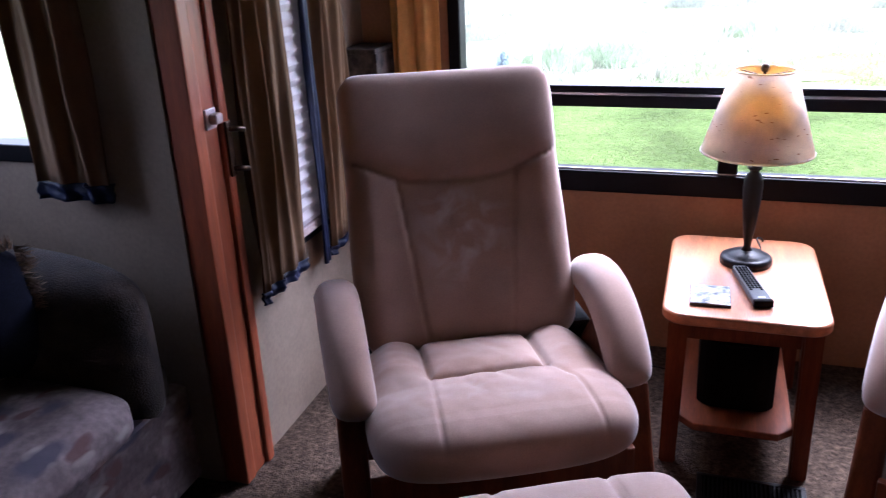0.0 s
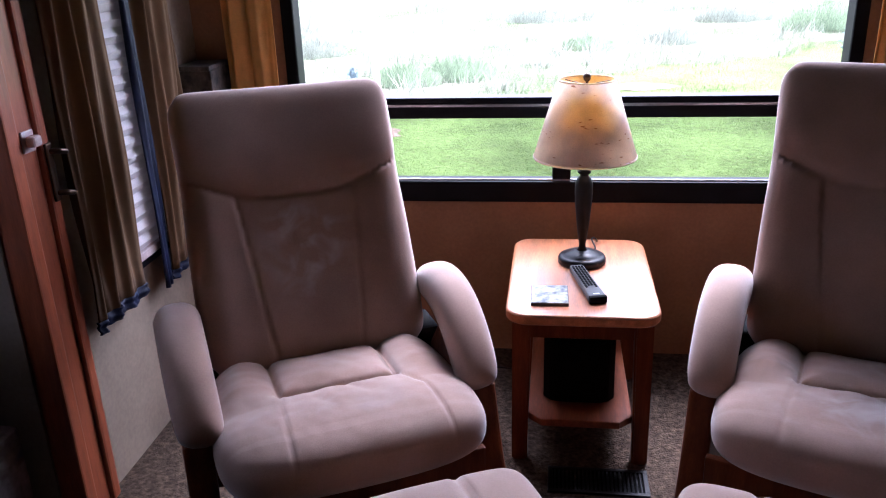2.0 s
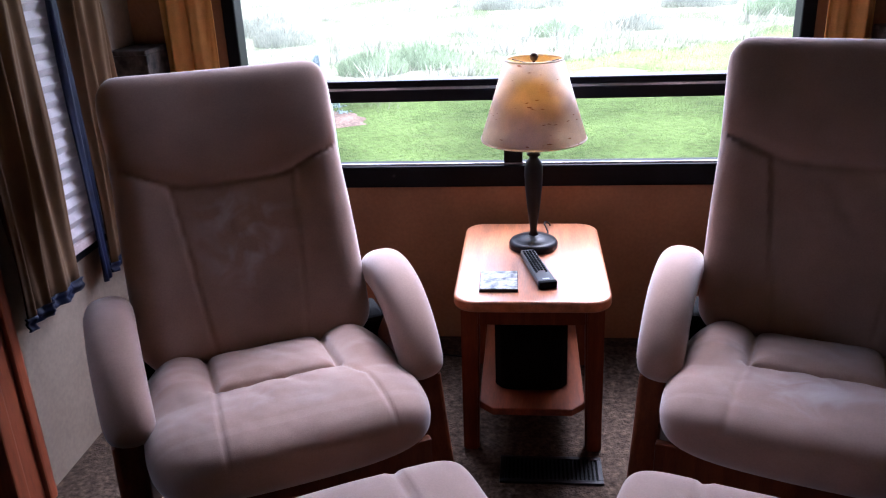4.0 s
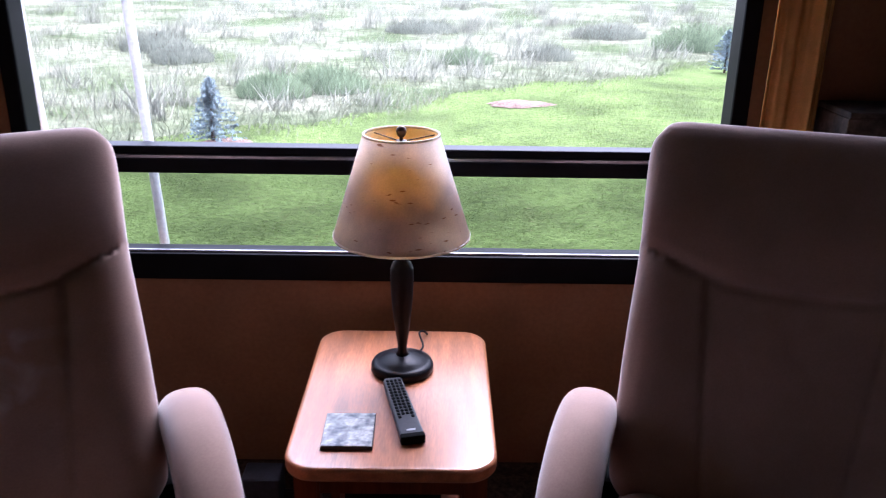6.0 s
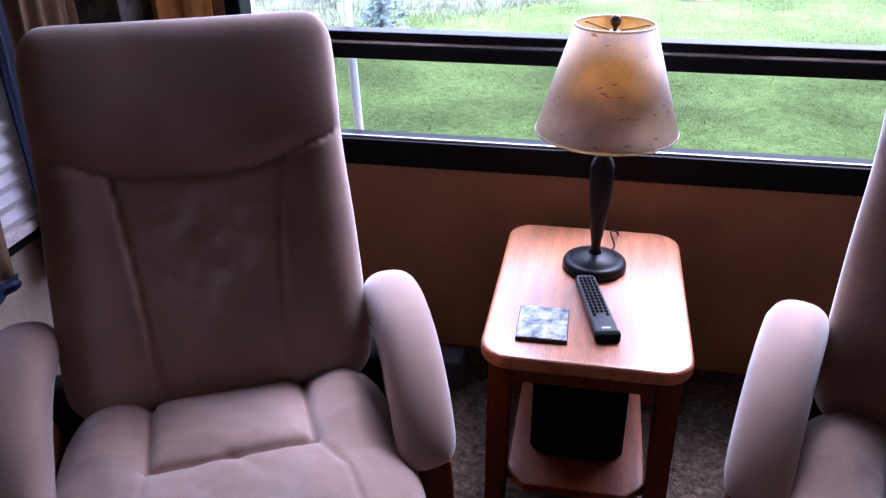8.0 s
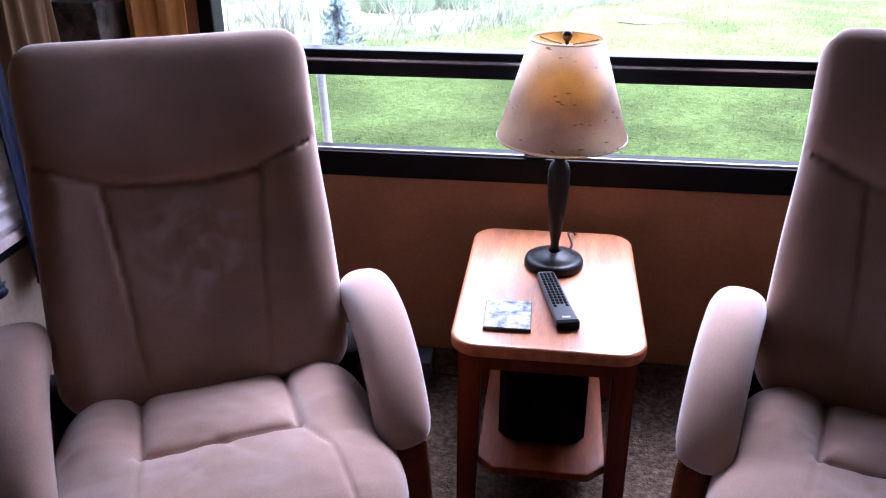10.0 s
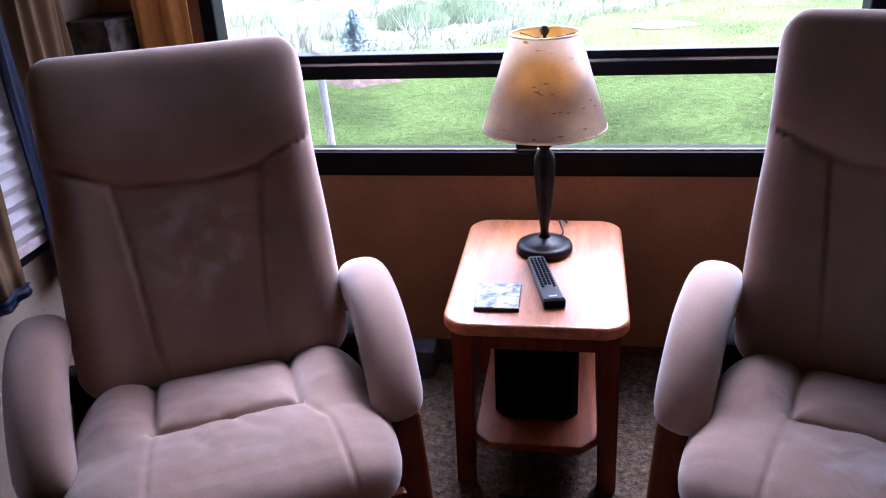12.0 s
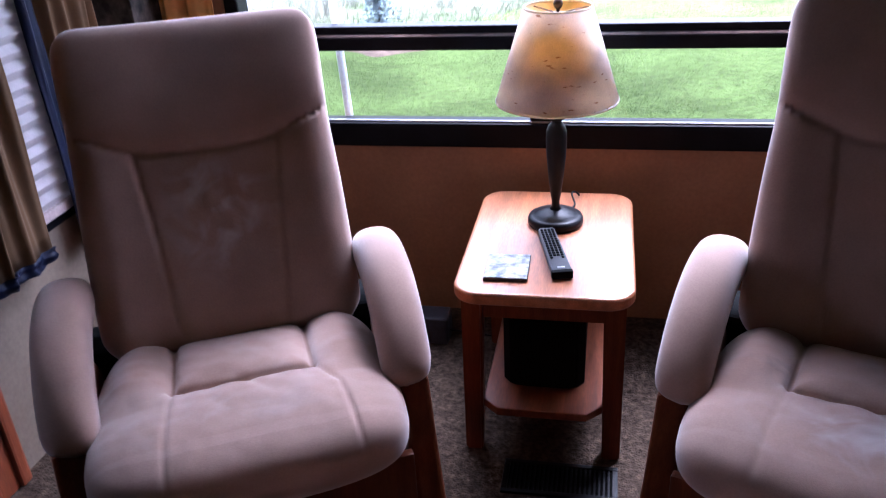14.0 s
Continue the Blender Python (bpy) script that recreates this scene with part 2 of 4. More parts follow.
# leaves and petals: warped cells in slate, wine and cream over the mottled ground
n, l = FLORAL.node_tree.nodes, FLORAL.node_tree.links
b = n["Principled BSDF"]
src = b.inputs["Base Color"].links[0].from_socket
for scale, lo, hi, colour, seed in ((9.0, 0.36, 0.2, (0.055, 0.052, 0.08), 0.0), (12.0, 0.3, 0.18, (0.12, 0.055, 0.05), 3.3), (15.0, 0.26, 0.12, (0.36, 0.31, 0.28), 7.1)):
    co, mp, wr, ad, vo, r, x = (n.new("ShaderNode" + k) for k in ("TexCoord", "Mapping", "TexNoise", "VectorMath", "TexVoronoi", "MapRange", "Mix"))
    mp.inputs["Location"].default_value, mp.inputs["Scale"].default_value = (seed, seed, seed), (1.0, 0.55, 1.0)
    wr.inputs["Scale"].default_value = 11.0
    ad.operation = "MULTIPLY_ADD"
    ad.inputs[1].default_value = (0.12, 0.12, 0.12)
    vo.inputs["Scale"].default_value = scale
    r.inputs["From Min"].default_value, r.inputs["From Max"].default_value, r.inputs["To Max"].default_value = lo, hi, 0.85
    x.data_type = "RGBA"
    x.inputs["B"].default_value = (*colour, 1)
    l.new(co.outputs["Object"], mp.inputs[0])
    l.new(mp.outputs[0], wr.inputs[0])
    l.new(wr.outputs["Color"], ad.inputs[0])
    l.new(mp.outputs[0], ad.inputs[2])
    l.new(ad.outputs[0], vo.inputs["Vector"])
    l.new(vo.outputs["Distance"], r.inputs["Value"])
    l.new(r.outputs["Result"], x.inputs["Factor"])
    l.new(src, x.inputs["A"])
    src = x.outputs["Result"]
l.new(src, b.inputs["Base Color"])
CARD = material("printed_coaster_face", (0.12, 0.17, 0.24), 0.3, vary=0.6, scale=42, fine=0.35, fine_scale=110, bump=0.0, tint=(0.62, 0.64, 0.6))
CARD_EDGE = material("dark_coaster_edge", (0.05, 0.035, 0.03), 0.6, bump=0.0)
DARK_PANEL = material("dark_patterned_panel", (0.035, 0.026, 0.022), 0.7, vary=0.6, scale=26, fine=0.3, fine_scale=90, bump=0.1, tint=(0.1, 0.075, 0.06))
CLEAR_GLASS = glass("clear_pane", (0.97, 0.98, 0.97))
SCREENED_GLASS = glass("screened_pane", (0.45, 0.47, 0.45))
WHITE_METAL = material("white_ladder_paint", (0.8, 0.8, 0.82), 0.4, 0.0, vary=0.1, scale=14, bump=0.02)
LAWN = material("mown_lawn", (0.1, 0.14, 0.038), 0.95, vary=0.3, scale=0.9, fine=0.25, fine_scale=14, bump=0.6, bump_scale=30, dist=0.05, spec=0.06)
BLADE = material("grass_blades", (0.114, 0.164, 0.042), 0.9, vary=0.35, scale=0.9, fine=0.0, bump=0.0, island=0.27, spec=0.06)
STRAW = material("dry_meadow_grass", (0.18, 0.21, 0.115), 0.95, vary=0.2, scale=0.35, fine=0.0, bump=0.0, island=0.22, tint=(0.255, 0.25, 0.165), spec=0.06)
PALE_STRAW = material("bleached_grass", (0.29, 0.29, 0.205), 0.95, vary=0.2, scale=0.5, fine=0.0, bump=0.0, island=0.3, spec=0.06)
GREY_SAGE = material("grey_sagebrush_leaf", (0.24, 0.25, 0.175), 0.9, vary=0.2, scale=2, fine=0.0, bump=0.0, island=0.3, spec=0.06)
SAGE = material("grey_green_shrub_leaf", (0.2, 0.25, 0.135), 0.9, vary=0.2, scale=2, fine=0.0, bump=0.0, island=0.3, spec=0.06)
SPRUCE = material("blue_spruce_needles", (0.23, 0.29, 0.28), 0.85, vary=0.25, scale=5, fine=0.0, bump=0.0, island=0.4, spec=0.06)
MEADOW = material("meadow_litter", (0.105, 0.14, 0.054), 0.97, vary=0.25, scale=0.5, fine=0.3, fine_scale=4, bump=0.5, bump_scale=7, tint=(0.225, 0.22, 0.145), dist=0.08, spec=0.06)
BARK = material("brown_bark", (0.12, 0.08, 0.05), 0.95, vary=0.3, scale=20, bump=0.4)
SOIL = material("bare_reddish_soil", (0.21, 0.145, 0.11), 0.97, vary=0.25, scale=5, fine=0.3, fine_scale=40, bump=0.5, bump_scale=40, dist=0.02, spec=0.06)


# ---- builders ----
def link_mesh(name, verts, faces, mat, smooth=True):
    me = bpy.data.meshes.new(name)
    me.from_pydata([tuple(map(float, v)) for v in verts], [], faces)
    me.materials.append(mat)
    if smooth:
        me.polygons.foreach_set("use_smooth", [True] * len(me.polygons))
    me.update()
    return new(name, me)


def part(name, bm, mat, parent=None, label="", smooth=False):
    """Links a bmesh, or a (vertices, faces) pair, as one mesh object under its thing."""
    if isinstance(bm, tuple):
        ob = link_mesh(name, bm[0], bm[1], mat, True)
    else:
        bmesh.ops.recalc_face_normals(bm, faces=bm.faces[:])
        me = bpy.data.meshes.new(name)
        bm.to_mesh(me)
        bm.free()
        me.materials.append(mat)
        if smooth:
            me.polygons.foreach_set("use_smooth", [True] * len(me.polygons))
        ob = new(name, me)
    ob.parent = parent
    if label:
        ob["label"] = label
    return ob


def thing(name, m, label, category, group="", kind=""):
    ob = new(name)
    ob.empty_display_size = 0.05
    ob.matrix_world = m
    return tagged(ob, label, category, group, kind)


def box(x0, x1, y0, y1, z0, z1, bevel=0.003, seg=2, bm=None):
    """A box between two corners, its edges rounded, added to bm where one is given."""
    out = bmesh.new() if bm is None else bm
    made = bmesh.ops.create_cube(out, size=1.0, matrix=Matrix.LocRotScale(((x0 + x1) / 2, (y0 + y1) / 2, (z0 + z1) / 2), None, (x1 - x0, y1 - y0, z1 - z0)))
    if bevel:
        vs = set(made["verts"])
        bmesh.ops.bevel(out, geom=[e for e in out.edges if e.verts[0] in vs and e.verts[1] in vs], offset=bevel, segments=seg, affect="EDGES", profile=0.6)
    return out


def prism(outline, z0, z1, bevel=0.004, seg=2):
    """A board with the given outline in plan."""
    bm = bmesh.new()
    low = [bm.verts.new((x, y, z0)) for x, y in outline]
    face = bm.faces.new(low)
    top = bmesh.ops.extrude_face_region(bm, geom=[face])
    for v in top["geom"]:
        if isinstance(v, bmesh.types.BMVert):
            v.co.z = z1
    bmesh.ops.recalc_face_normals(bm, faces=bm.faces[:])
    if bevel:
        rim = [e for e in bm.edges if abs(e.verts[0].co.z - e.verts[1].co.z) < 1e-6]
        bmesh.ops.bevel(bm, geom=rim, offset=bevel, segments=seg, affect="EDGES", profile=0.5)
    return bm


def rounded(x0, x1, y0, y1, r, n=6):
    out = []
    for cx, cy, a in ((x1 - r, y1 - r, 0), (x0 + r, y1 - r, 90), (x0 + r, y0 + r, 180), (x1 - r, y0 + r, 270)):
        out += [(cx + r * math.cos(radians(a + 90 * k / n)), cy + r * math.sin(radians(a + 90 * k / n))) for k in range(n + 1)]
    return out


def lathe(profile, n=48, closed=False):
    """A turned body from (radius, height) pairs."""
    verts, faces = [], []
    for r, z in profile:
        verts += [(r * math.cos(2 * math.pi * k / n), r * math.sin(2 * math.pi * k / n), z) for k in range(n)]
    rows = len(profile)
    for i in range(rows if closed else rows - 1):
        j = (i + 1) % rows
        faces += [(i * n + k, i * n + (k + 1) % n, j * n + (k + 1) % n, j * n + k) for k in range(n)]
    if not closed:
        faces += [tuple(range(n - 1, -1, -1)), tuple(range((rows - 1) * n, rows * n))]
    return verts, faces


def smooth_line(points, n):
    """A Catmull-Rom curve through points, n steps in all."""
    p = [np.array(q, float) for q in points]
    p = [2 * p[0] - p[1]] + p + [2 * p[-1] - p[-2]]
    out = []
    for s in np.linspace(0, len(p) - 3 - 1e-9, n):
        i, t = int(s), s - int(s)
        a, b, c, d = p[i:i + 4]
        out.append(0.5 * (2 * b + (c - a) * t + (2 * a - 5 * b + 4 * c - d) * t * t + (3 * b - a - 3 * c + d) * t ** 3))
    return out


def tube(points, radius, n=8, steps=None):
    """A round rod along points; radius may be a list."""
    line = smooth_line(points, steps) if steps else [np.array(q, float) for q in points]
    rad = radius if isinstance(radius, (list, tuple)) else [radius] * len(line)
    verts, faces = [], []
    for i, q in enumerate(line):
        d = line[min(i + 1, len(line) - 1)] - line[max(i - 1, 0)]
        d = d / np.linalg.norm(d)
        u = np.cross(d, (0, 0, 1) if abs(d[2]) < 0.9 else (1, 0, 0))
        u = u / np.linalg.norm(u)
        w = np.cross(d, u)
        verts += [q + rad[i] * (math.cos(2 * math.pi * k / n) * u + math.sin(2 * math.pi * k / n) * w) for k in range(n)]
    for i in range(len(line) - 1):
        faces += [(i * n + k, i * n + (k + 1) % n, (i + 1) * n + (k + 1) % n, (i + 1) * n + k) for k in range(n)]
    faces += [tuple(range(n - 1, -1, -1)), tuple(range((len(line) - 1) * n, len(line) * n))]
    return verts, faces


def cushion(half_w, half_h, front, back, place, nu=56, nv=56, power=6.0, edge=2.4, relief=None, plan=None, corner=8):
    """A stuffed cushion: two sheets that meet in a rounded rim. place(a, b, c) turns local (across, along, out) into a point."""
    us = [math.sin(x * math.pi / 2) * 0.55 + x * 0.45 for x in np.linspace(-1, 1, nu)]
    vs = [math.sin(x * math.pi / 2) * 0.55 + x * 0.45 for x in np.linspace(-1, 1, nv)]
    verts, faces, ids = [], [], {}
    for side in (1, -1):
        for i, u in enumerate(us):
            for j, v in enumerate(vs):
                rim = i in (0, nu - 1) or j in (0, nv - 1)
                if rim and side < 0:
                    ids[side, i, j] = ids[1, i, j]
                    continue
                e = max(0.0, (1 - abs(u) ** power) * (1 - abs(v) ** power)) ** (1 / edge)
                a, b = u * half_w, v * half_h
                # the corners are drawn in to a round plan
                k = 1 - 0.12 * (abs(u) * abs(v)) ** corner
                a, b = a * k, b * k
                if plan:
                    a, b = plan(a, b)
                c = side * e * (front if side > 0 else back)
                if relief and side > 0:
                    c += relief(a, b) * min(1.0, e * 1.25)
                ids[side, i, j] = len(verts)
                verts.append(place(a, b, c))
    for side in (1, -1):
        for i in range(nu - 1):
            for j in range(nv - 1):
                q = (ids[side, i, j], ids[side, i + 1, j], ids[side, i + 1, j + 1], ids[side, i, j + 1])
                faces.append(q if side > 0 else q[::-1])
    return verts, faces


def near_line(x, y, line):
    """The distance from a point to a chain of points."""
    best = 9.0
    for (x0, y0), (x1, y1) in zip(line, line[1:]):
        dx, dy = x1 - x0, y1 - y0
        t = max(0.0, min(1.0, ((x - x0) * dx + (y - y0) * dy) / (dx * dx + dy * dy)))
        best = min(best, math.hypot(x - x0 - t * dx, y - y0 - t * dy))
    return best


def curtain(y0, y1, z0, z1, folds, amp, thick=0.004, nu=90, nv=24, flare=0.0, seed=0.0, foot=1.0, head=1.0):
    """A pleated hanging: folds run down it, their depth going from foot to head. In its own plane: across, out, up."""
    verts, faces = [], []
    for side in (1, -1):
        for i in range(nu):
            s = i / (nu - 1)
            for j in range(nv):
                h = j / (nv - 1)
                ph = 2 * math.pi * folds * (s + 0.03 * math.sin(3 * h + seed))
                w = amp * (0.75 + 0.35 * math.sin(5 * s + seed)) * (foot + (head - foot) * min(1.0, 3.5 * h)) * 0.85
                out = w * math.sin(ph) + 0.35 * w * math.sin(2.3 * ph + 1.0 + seed + h) + 0.004 * math.sin(9 * h + 11 * s)
                across = y0 + (y1 - y0) * s + flare * (1 - h) * (s - 0.5) + 0.18 * w * math.cos(ph)
                verts.append((across, out + side * thick / 2, z0 + (z1 - z0) * h))
    def k(sd, i, j):
        return (0 if sd > 0 else nu * nv) + i * nv + j
    for i in range(nu - 1):
        for j in range(nv - 1):
            faces += [(k(1, i, j), k(1, i + 1, j), k(1, i + 1, j + 1), k(1, i, j + 1)), (k(-1, i, j), k(-1, i, j + 1), k(-1, i + 1, j + 1), k(-1, i + 1, j))]
    for i in range(nu - 1):
        for j, f in ((0, 1), (nv - 1, -1)):
            q = (k(1, i, j), k(-1, i, j), k(-1, i + 1, j), k(1, i + 1, j))
            faces.append(q[::f])
    for j in range(nv - 1):
        for i, f in ((0, -1), (nu - 1, 1)):
            q = (k(1, i, j), k(-1, i, j), k(-1, i, j + 1), k(1, i, j + 1))
            faces.append(q[::f])
    return verts, faces


def holed_wall(axis, at, thick, u0, u1, z0, z1, hu0, hu1, hz0, hz1):
    """A wall slab with one opening through it. axis 0: it stands across x, 1: across y; u runs along it."""
    rings = [[(u0, z0), (u1, z0), (u1, z1), (u0, z1)], [(hu0, hz0), (hu1, hz0), (hu1, hz1), (hu0, hz1)]]
    verts = []
    for d in (at, at + thick):
        for ring in rings:
            verts += [(d, u, z) if axis == 0 else (u, d, z) for u, z in ring]
    bm = bmesh.new()
    vs = [bm.verts.new(v) for v in verts]
    for k in range(4):
        n = (k + 1) % 4
        for q in ((k, n, 4 + n, 4 + k), (8 + k, 12 + k, 12 + n, 8 + n), (k, 8 + k, 8 + n, n), (4 + k, 4 + n, 12 + n, 12 + k)):
            bm.faces.new([vs[i] for i in q])
    return bm


# ---- the large structure ----
HEIGHT, LEFT, RIGHT, FRONT = 2.02, -1.28, 1.25, -6.0
NY = 0.1        # the inner face of the rear window's frame
fl = box(LEFT - 0.05, RIGHT + 0.05, FRONT, NY + 0.07, -0.06, 0.0, 0)
box(-2.35, LEFT - 0.05, FRONT, -0.9, -0.06, 0.0, 0, bm=fl)
floor = tagged(part("floor", fl, CARPET), "worn brown-grey cut-pile carpet covering the lounge floor", "floor", kind="structure")
WX0, WX1, WZ0, WZ1 = -0.967, 0.836, 0.565, 1.82

bm = holed_wall(1, NY + 0.02, 0.05, LEFT - 0.05, RIGHT + 0.05, 0, HEIGHT, WX0, WX1, WZ0, WZ1)
tagged(part("wall_north", bm, WALL_TAN), "tan papered rear wall with a wide picture window", "wall", kind="structure")

# the side wall with its small window, up to the slide-out's opening
SY0, SY1, SZ0, SZ1 = -0.66, -0.24, 0.56, 1.5
bm = holed_wall(0, LEFT - 0.05, 0.05, -0.9, NY + 0.02, 0, HEIGHT, SY0, SY1, SZ0, SZ1)
tagged(part("wall_west", bm, WALL_BEIGE), "beige textured side wall beside the recliner", "wall", kind="structure")

# the slide-out: its end wall with a window, its long wall, and the wall beyond it
EX0, EX1, EZ0, EZ1, EY = -2.12, -1.56, 0.9, 1.55, -0.95
bm = holed_wall(1, EY, 0.05, -2.3, LEFT - 0.05, 0, HEIGHT, EX0, EX1, EZ0, EZ1)
tagged(part("wall_slide_end", bm, WALL_BEIGE), "beige papered end wall of the slide-out", "wall", kind="structure")
# the long wall's opening is for an unseen, added window
bm = holed_wall(0, -2.35, 0.05, FRONT, EY + 0.05, 0, HEIGHT, -1.75, -1.02, 1.0, 1.62)
tagged(part("wall_slide_side", bm, DARK_WOOD), "dark cherry panelled long wall of the slide-out", "wall", kind="structure")
tagged(part("wall_east", box(RIGHT, RIGHT + 0.05, FRONT, NY + 0.02, 0, HEIGHT, 0), DARK_WOOD), "dark cherry panelled side wall", "wall", kind="structure")
tagged(part("wall_south", box(-2.35, RIGHT + 0.05, FRONT - 0.05, FRONT, 0, HEIGHT, 0), DARK_WOOD), "dark cherry panelled wall behind the lounge", "wall", kind="structure")
tagged(part("ceiling", box(-2.35, RIGHT + 0.05, FRONT - 0.05, NY + 0.07, HEIGHT, HEIGHT + 0.05, 0), CEILING), "tan vinyl ceiling of the trailer", "ceiling", kind="structure")

# the picture window: fixed pane above, sliding panes below
win = thing("window_1", pose(0, NY, 0), "wide black-framed picture window with sliding lower panes", "window", kind="structure")
fr = box(WX0, WX1, 0.0, 0.075, WZ0, WZ0 + 0.073, 0.006)
box(WX0, WX1, 0.0, 0.075, WZ1 - 0.05, WZ1, 0.006, bm=fr)
box(WX0, WX0 + 0.042, 0.0, 0.075, WZ0 + 0.073, WZ1 - 0.05, 0.006, bm=fr)
box(WX1 - 0.042, WX1, 0.0, 0.075, WZ0 + 0.073, WZ1 - 0.05, 0.006, bm=fr)
part("window_frame", fr, BLACK_METAL, win)
bar = box(WX0 + 0.042, WX1 - 0.042, 0.006, 0.07, 0.850, 0.887, 0.004)
box(WX0 + 0.042, WX1 - 0.042, 0.016, 0.07, 0.895, 0.917, 0.004, bm=bar)
part("transom_bar", bar, BLACK_METAL, win)
part("transom_track", box(WX0 + 0.042, WX1 - 0.042, 0.012, 0.066, 0.887, 0.895, 0.001), GREY_METAL, win, "bright aluminium track strip")
part("sill_track", box(WX0 + 0.042, WX1 - 0.042, 0.012, 0.019, 0.638, 0.644, 0.001), GREY_METAL, win, "thin bright sill track")
part("mullion", box(-0.088, -0.027, 0.008, 0.05, 0.644, 0.850, 0.004), BLACK_METAL, win)
for nm, x0, x1, z0, z1, mt, yy in (("upper_pane", WX0 + 0.04, WX1 - 0.04, 0.915, WZ1 - 0.05, CLEAR_GLASS, 0.05),
                                   ("lower_pane", WX0 + 0.04, -0.057, 0.635, 0.853, SCREENED_GLASS, 0.046),
                                   ("lower_pane", -0.057, WX1 - 0.04, 0.635, 0.853, SCREENED_GLASS, 0.034)):
    g = part(nm, ([(x0, yy, z0), (x1, yy, z0), (x1, yy, z1), (x0, yy, z1)], [(0, 1, 2, 3)]), mt, win)
    g.visible_shadow = False

# the side wall's small window behind its pleated shade
win = thing("window_2", pose(LEFT, 0, 0), "small black-framed side window behind a pleated shade", "window", kind="structure")
fr = box(-0.06, 0.012, SY0 - 0.03, SY0, SZ0 - 0.03, SZ1 + 0.03, 0.004)
box(-0.06, 0.012, SY1, SY1 + 0.03, SZ0 - 0.03, SZ1 + 0.03, 0.004, bm=fr)
box(-0.06, 0.012, SY0, SY1, SZ0 - 0.03, SZ0, 0.004, bm=fr)
box(-0.06, 0.012, SY0, SY1, SZ1, SZ1 + 0.03, 0.004, bm=fr)
part("window_frame", fr, BLACK_METAL, win)
g = part("pane", ([(-0.04, SY0, SZ0), (-0.04, SY1, SZ0), (-0.04, SY1, SZ1), (-0.04, SY0, SZ1)], [(0, 1, 2, 3)]), CLEAR_GLASS, win)
g.visible_shadow = False

win = thing("window_3", pose(0, EY, 0), "black-framed end window of the slide-out", "window", kind="structure")
fr = box(EX0, EX1, -0.012, 0.055, EZ0, EZ0 + 0.045, 0.004)
box(EX0, EX1, -0.012, 0.055, EZ1 - 0.04, EZ1, 0.004, bm=fr)
box(EX0, EX0 + 0.035, -0.012, 0.055, EZ0 + 0.045, EZ1 - 0.04, 0.004, bm=fr)
box(EX1 - 0.035, EX1, -0.012, 0.055, EZ0 + 0.045, EZ1 - 0.04, 0.004, bm=fr)
part("window_frame", fr, BLACK_METAL, win)
g = part("pane", ([(EX0 + 0.03, 0.03, EZ0 + 0.04), (EX1 - 0.03, 0.03, EZ0 + 0.04), (EX1 - 0.03, 0.03, EZ1 - 0.04), (EX0 + 0.03, 0.03, EZ1 - 0.04)], [(0, 1, 2, 3)]), CLEAR_GLASS, win)
g.visible_shadow = False

# an unseen window, added so that daylight reaches the slide-out
win = thing("window_4", pose(-2.3, 0, 0), "unseen black-framed window added to light the slide-out", "window", kind="structure")
fr = box(-0.055, 0.012, -1.75, -1.02, 1.0, 1.03, 0.004)
box(-0.055, 0.012, -1.75, -1.02, 1.59, 1.62, 0.004, bm=fr)
box(-0.055, 0.012, -1.75, -1.72, 1.03, 1.59, 0.004, bm=fr)
box(-0.055, 0.012, -1.05, -1.02, 1.03, 1.59, 0.004, bm=fr)
part("window_frame", fr, BLACK_METAL, win)
g = part("pane", ([(-0.03, -1.72, 1.03), (-0.03, -1.05, 1.03), (-0.03, -1.05, 1.59), (-0.03, -1.72, 1.59)], [(0, 1, 2, 3)]), CLEAR_GLASS, win)
g.visible_shadow = False

# the wooden casing of the slide-out's opening
trim = box(LEFT - 0.05, LEFT + 0.022, -0.945, -0.9, 0, HEIGHT - 0.002, 0.006)
box(LEFT, LEFT + 0.016, -0.9, -0.84, 0, HEIGHT - 0.002, 0.005, bm=trim)
box(LEFT, LEFT + 0.028, -0.84, -0.805, 0, HEIGHT - 0.002, 0.008, bm=trim)
tagged(part("trim", trim, TRIM_WOOD), "red cherry casing round the slide-out opening", "trim", kind="structure")


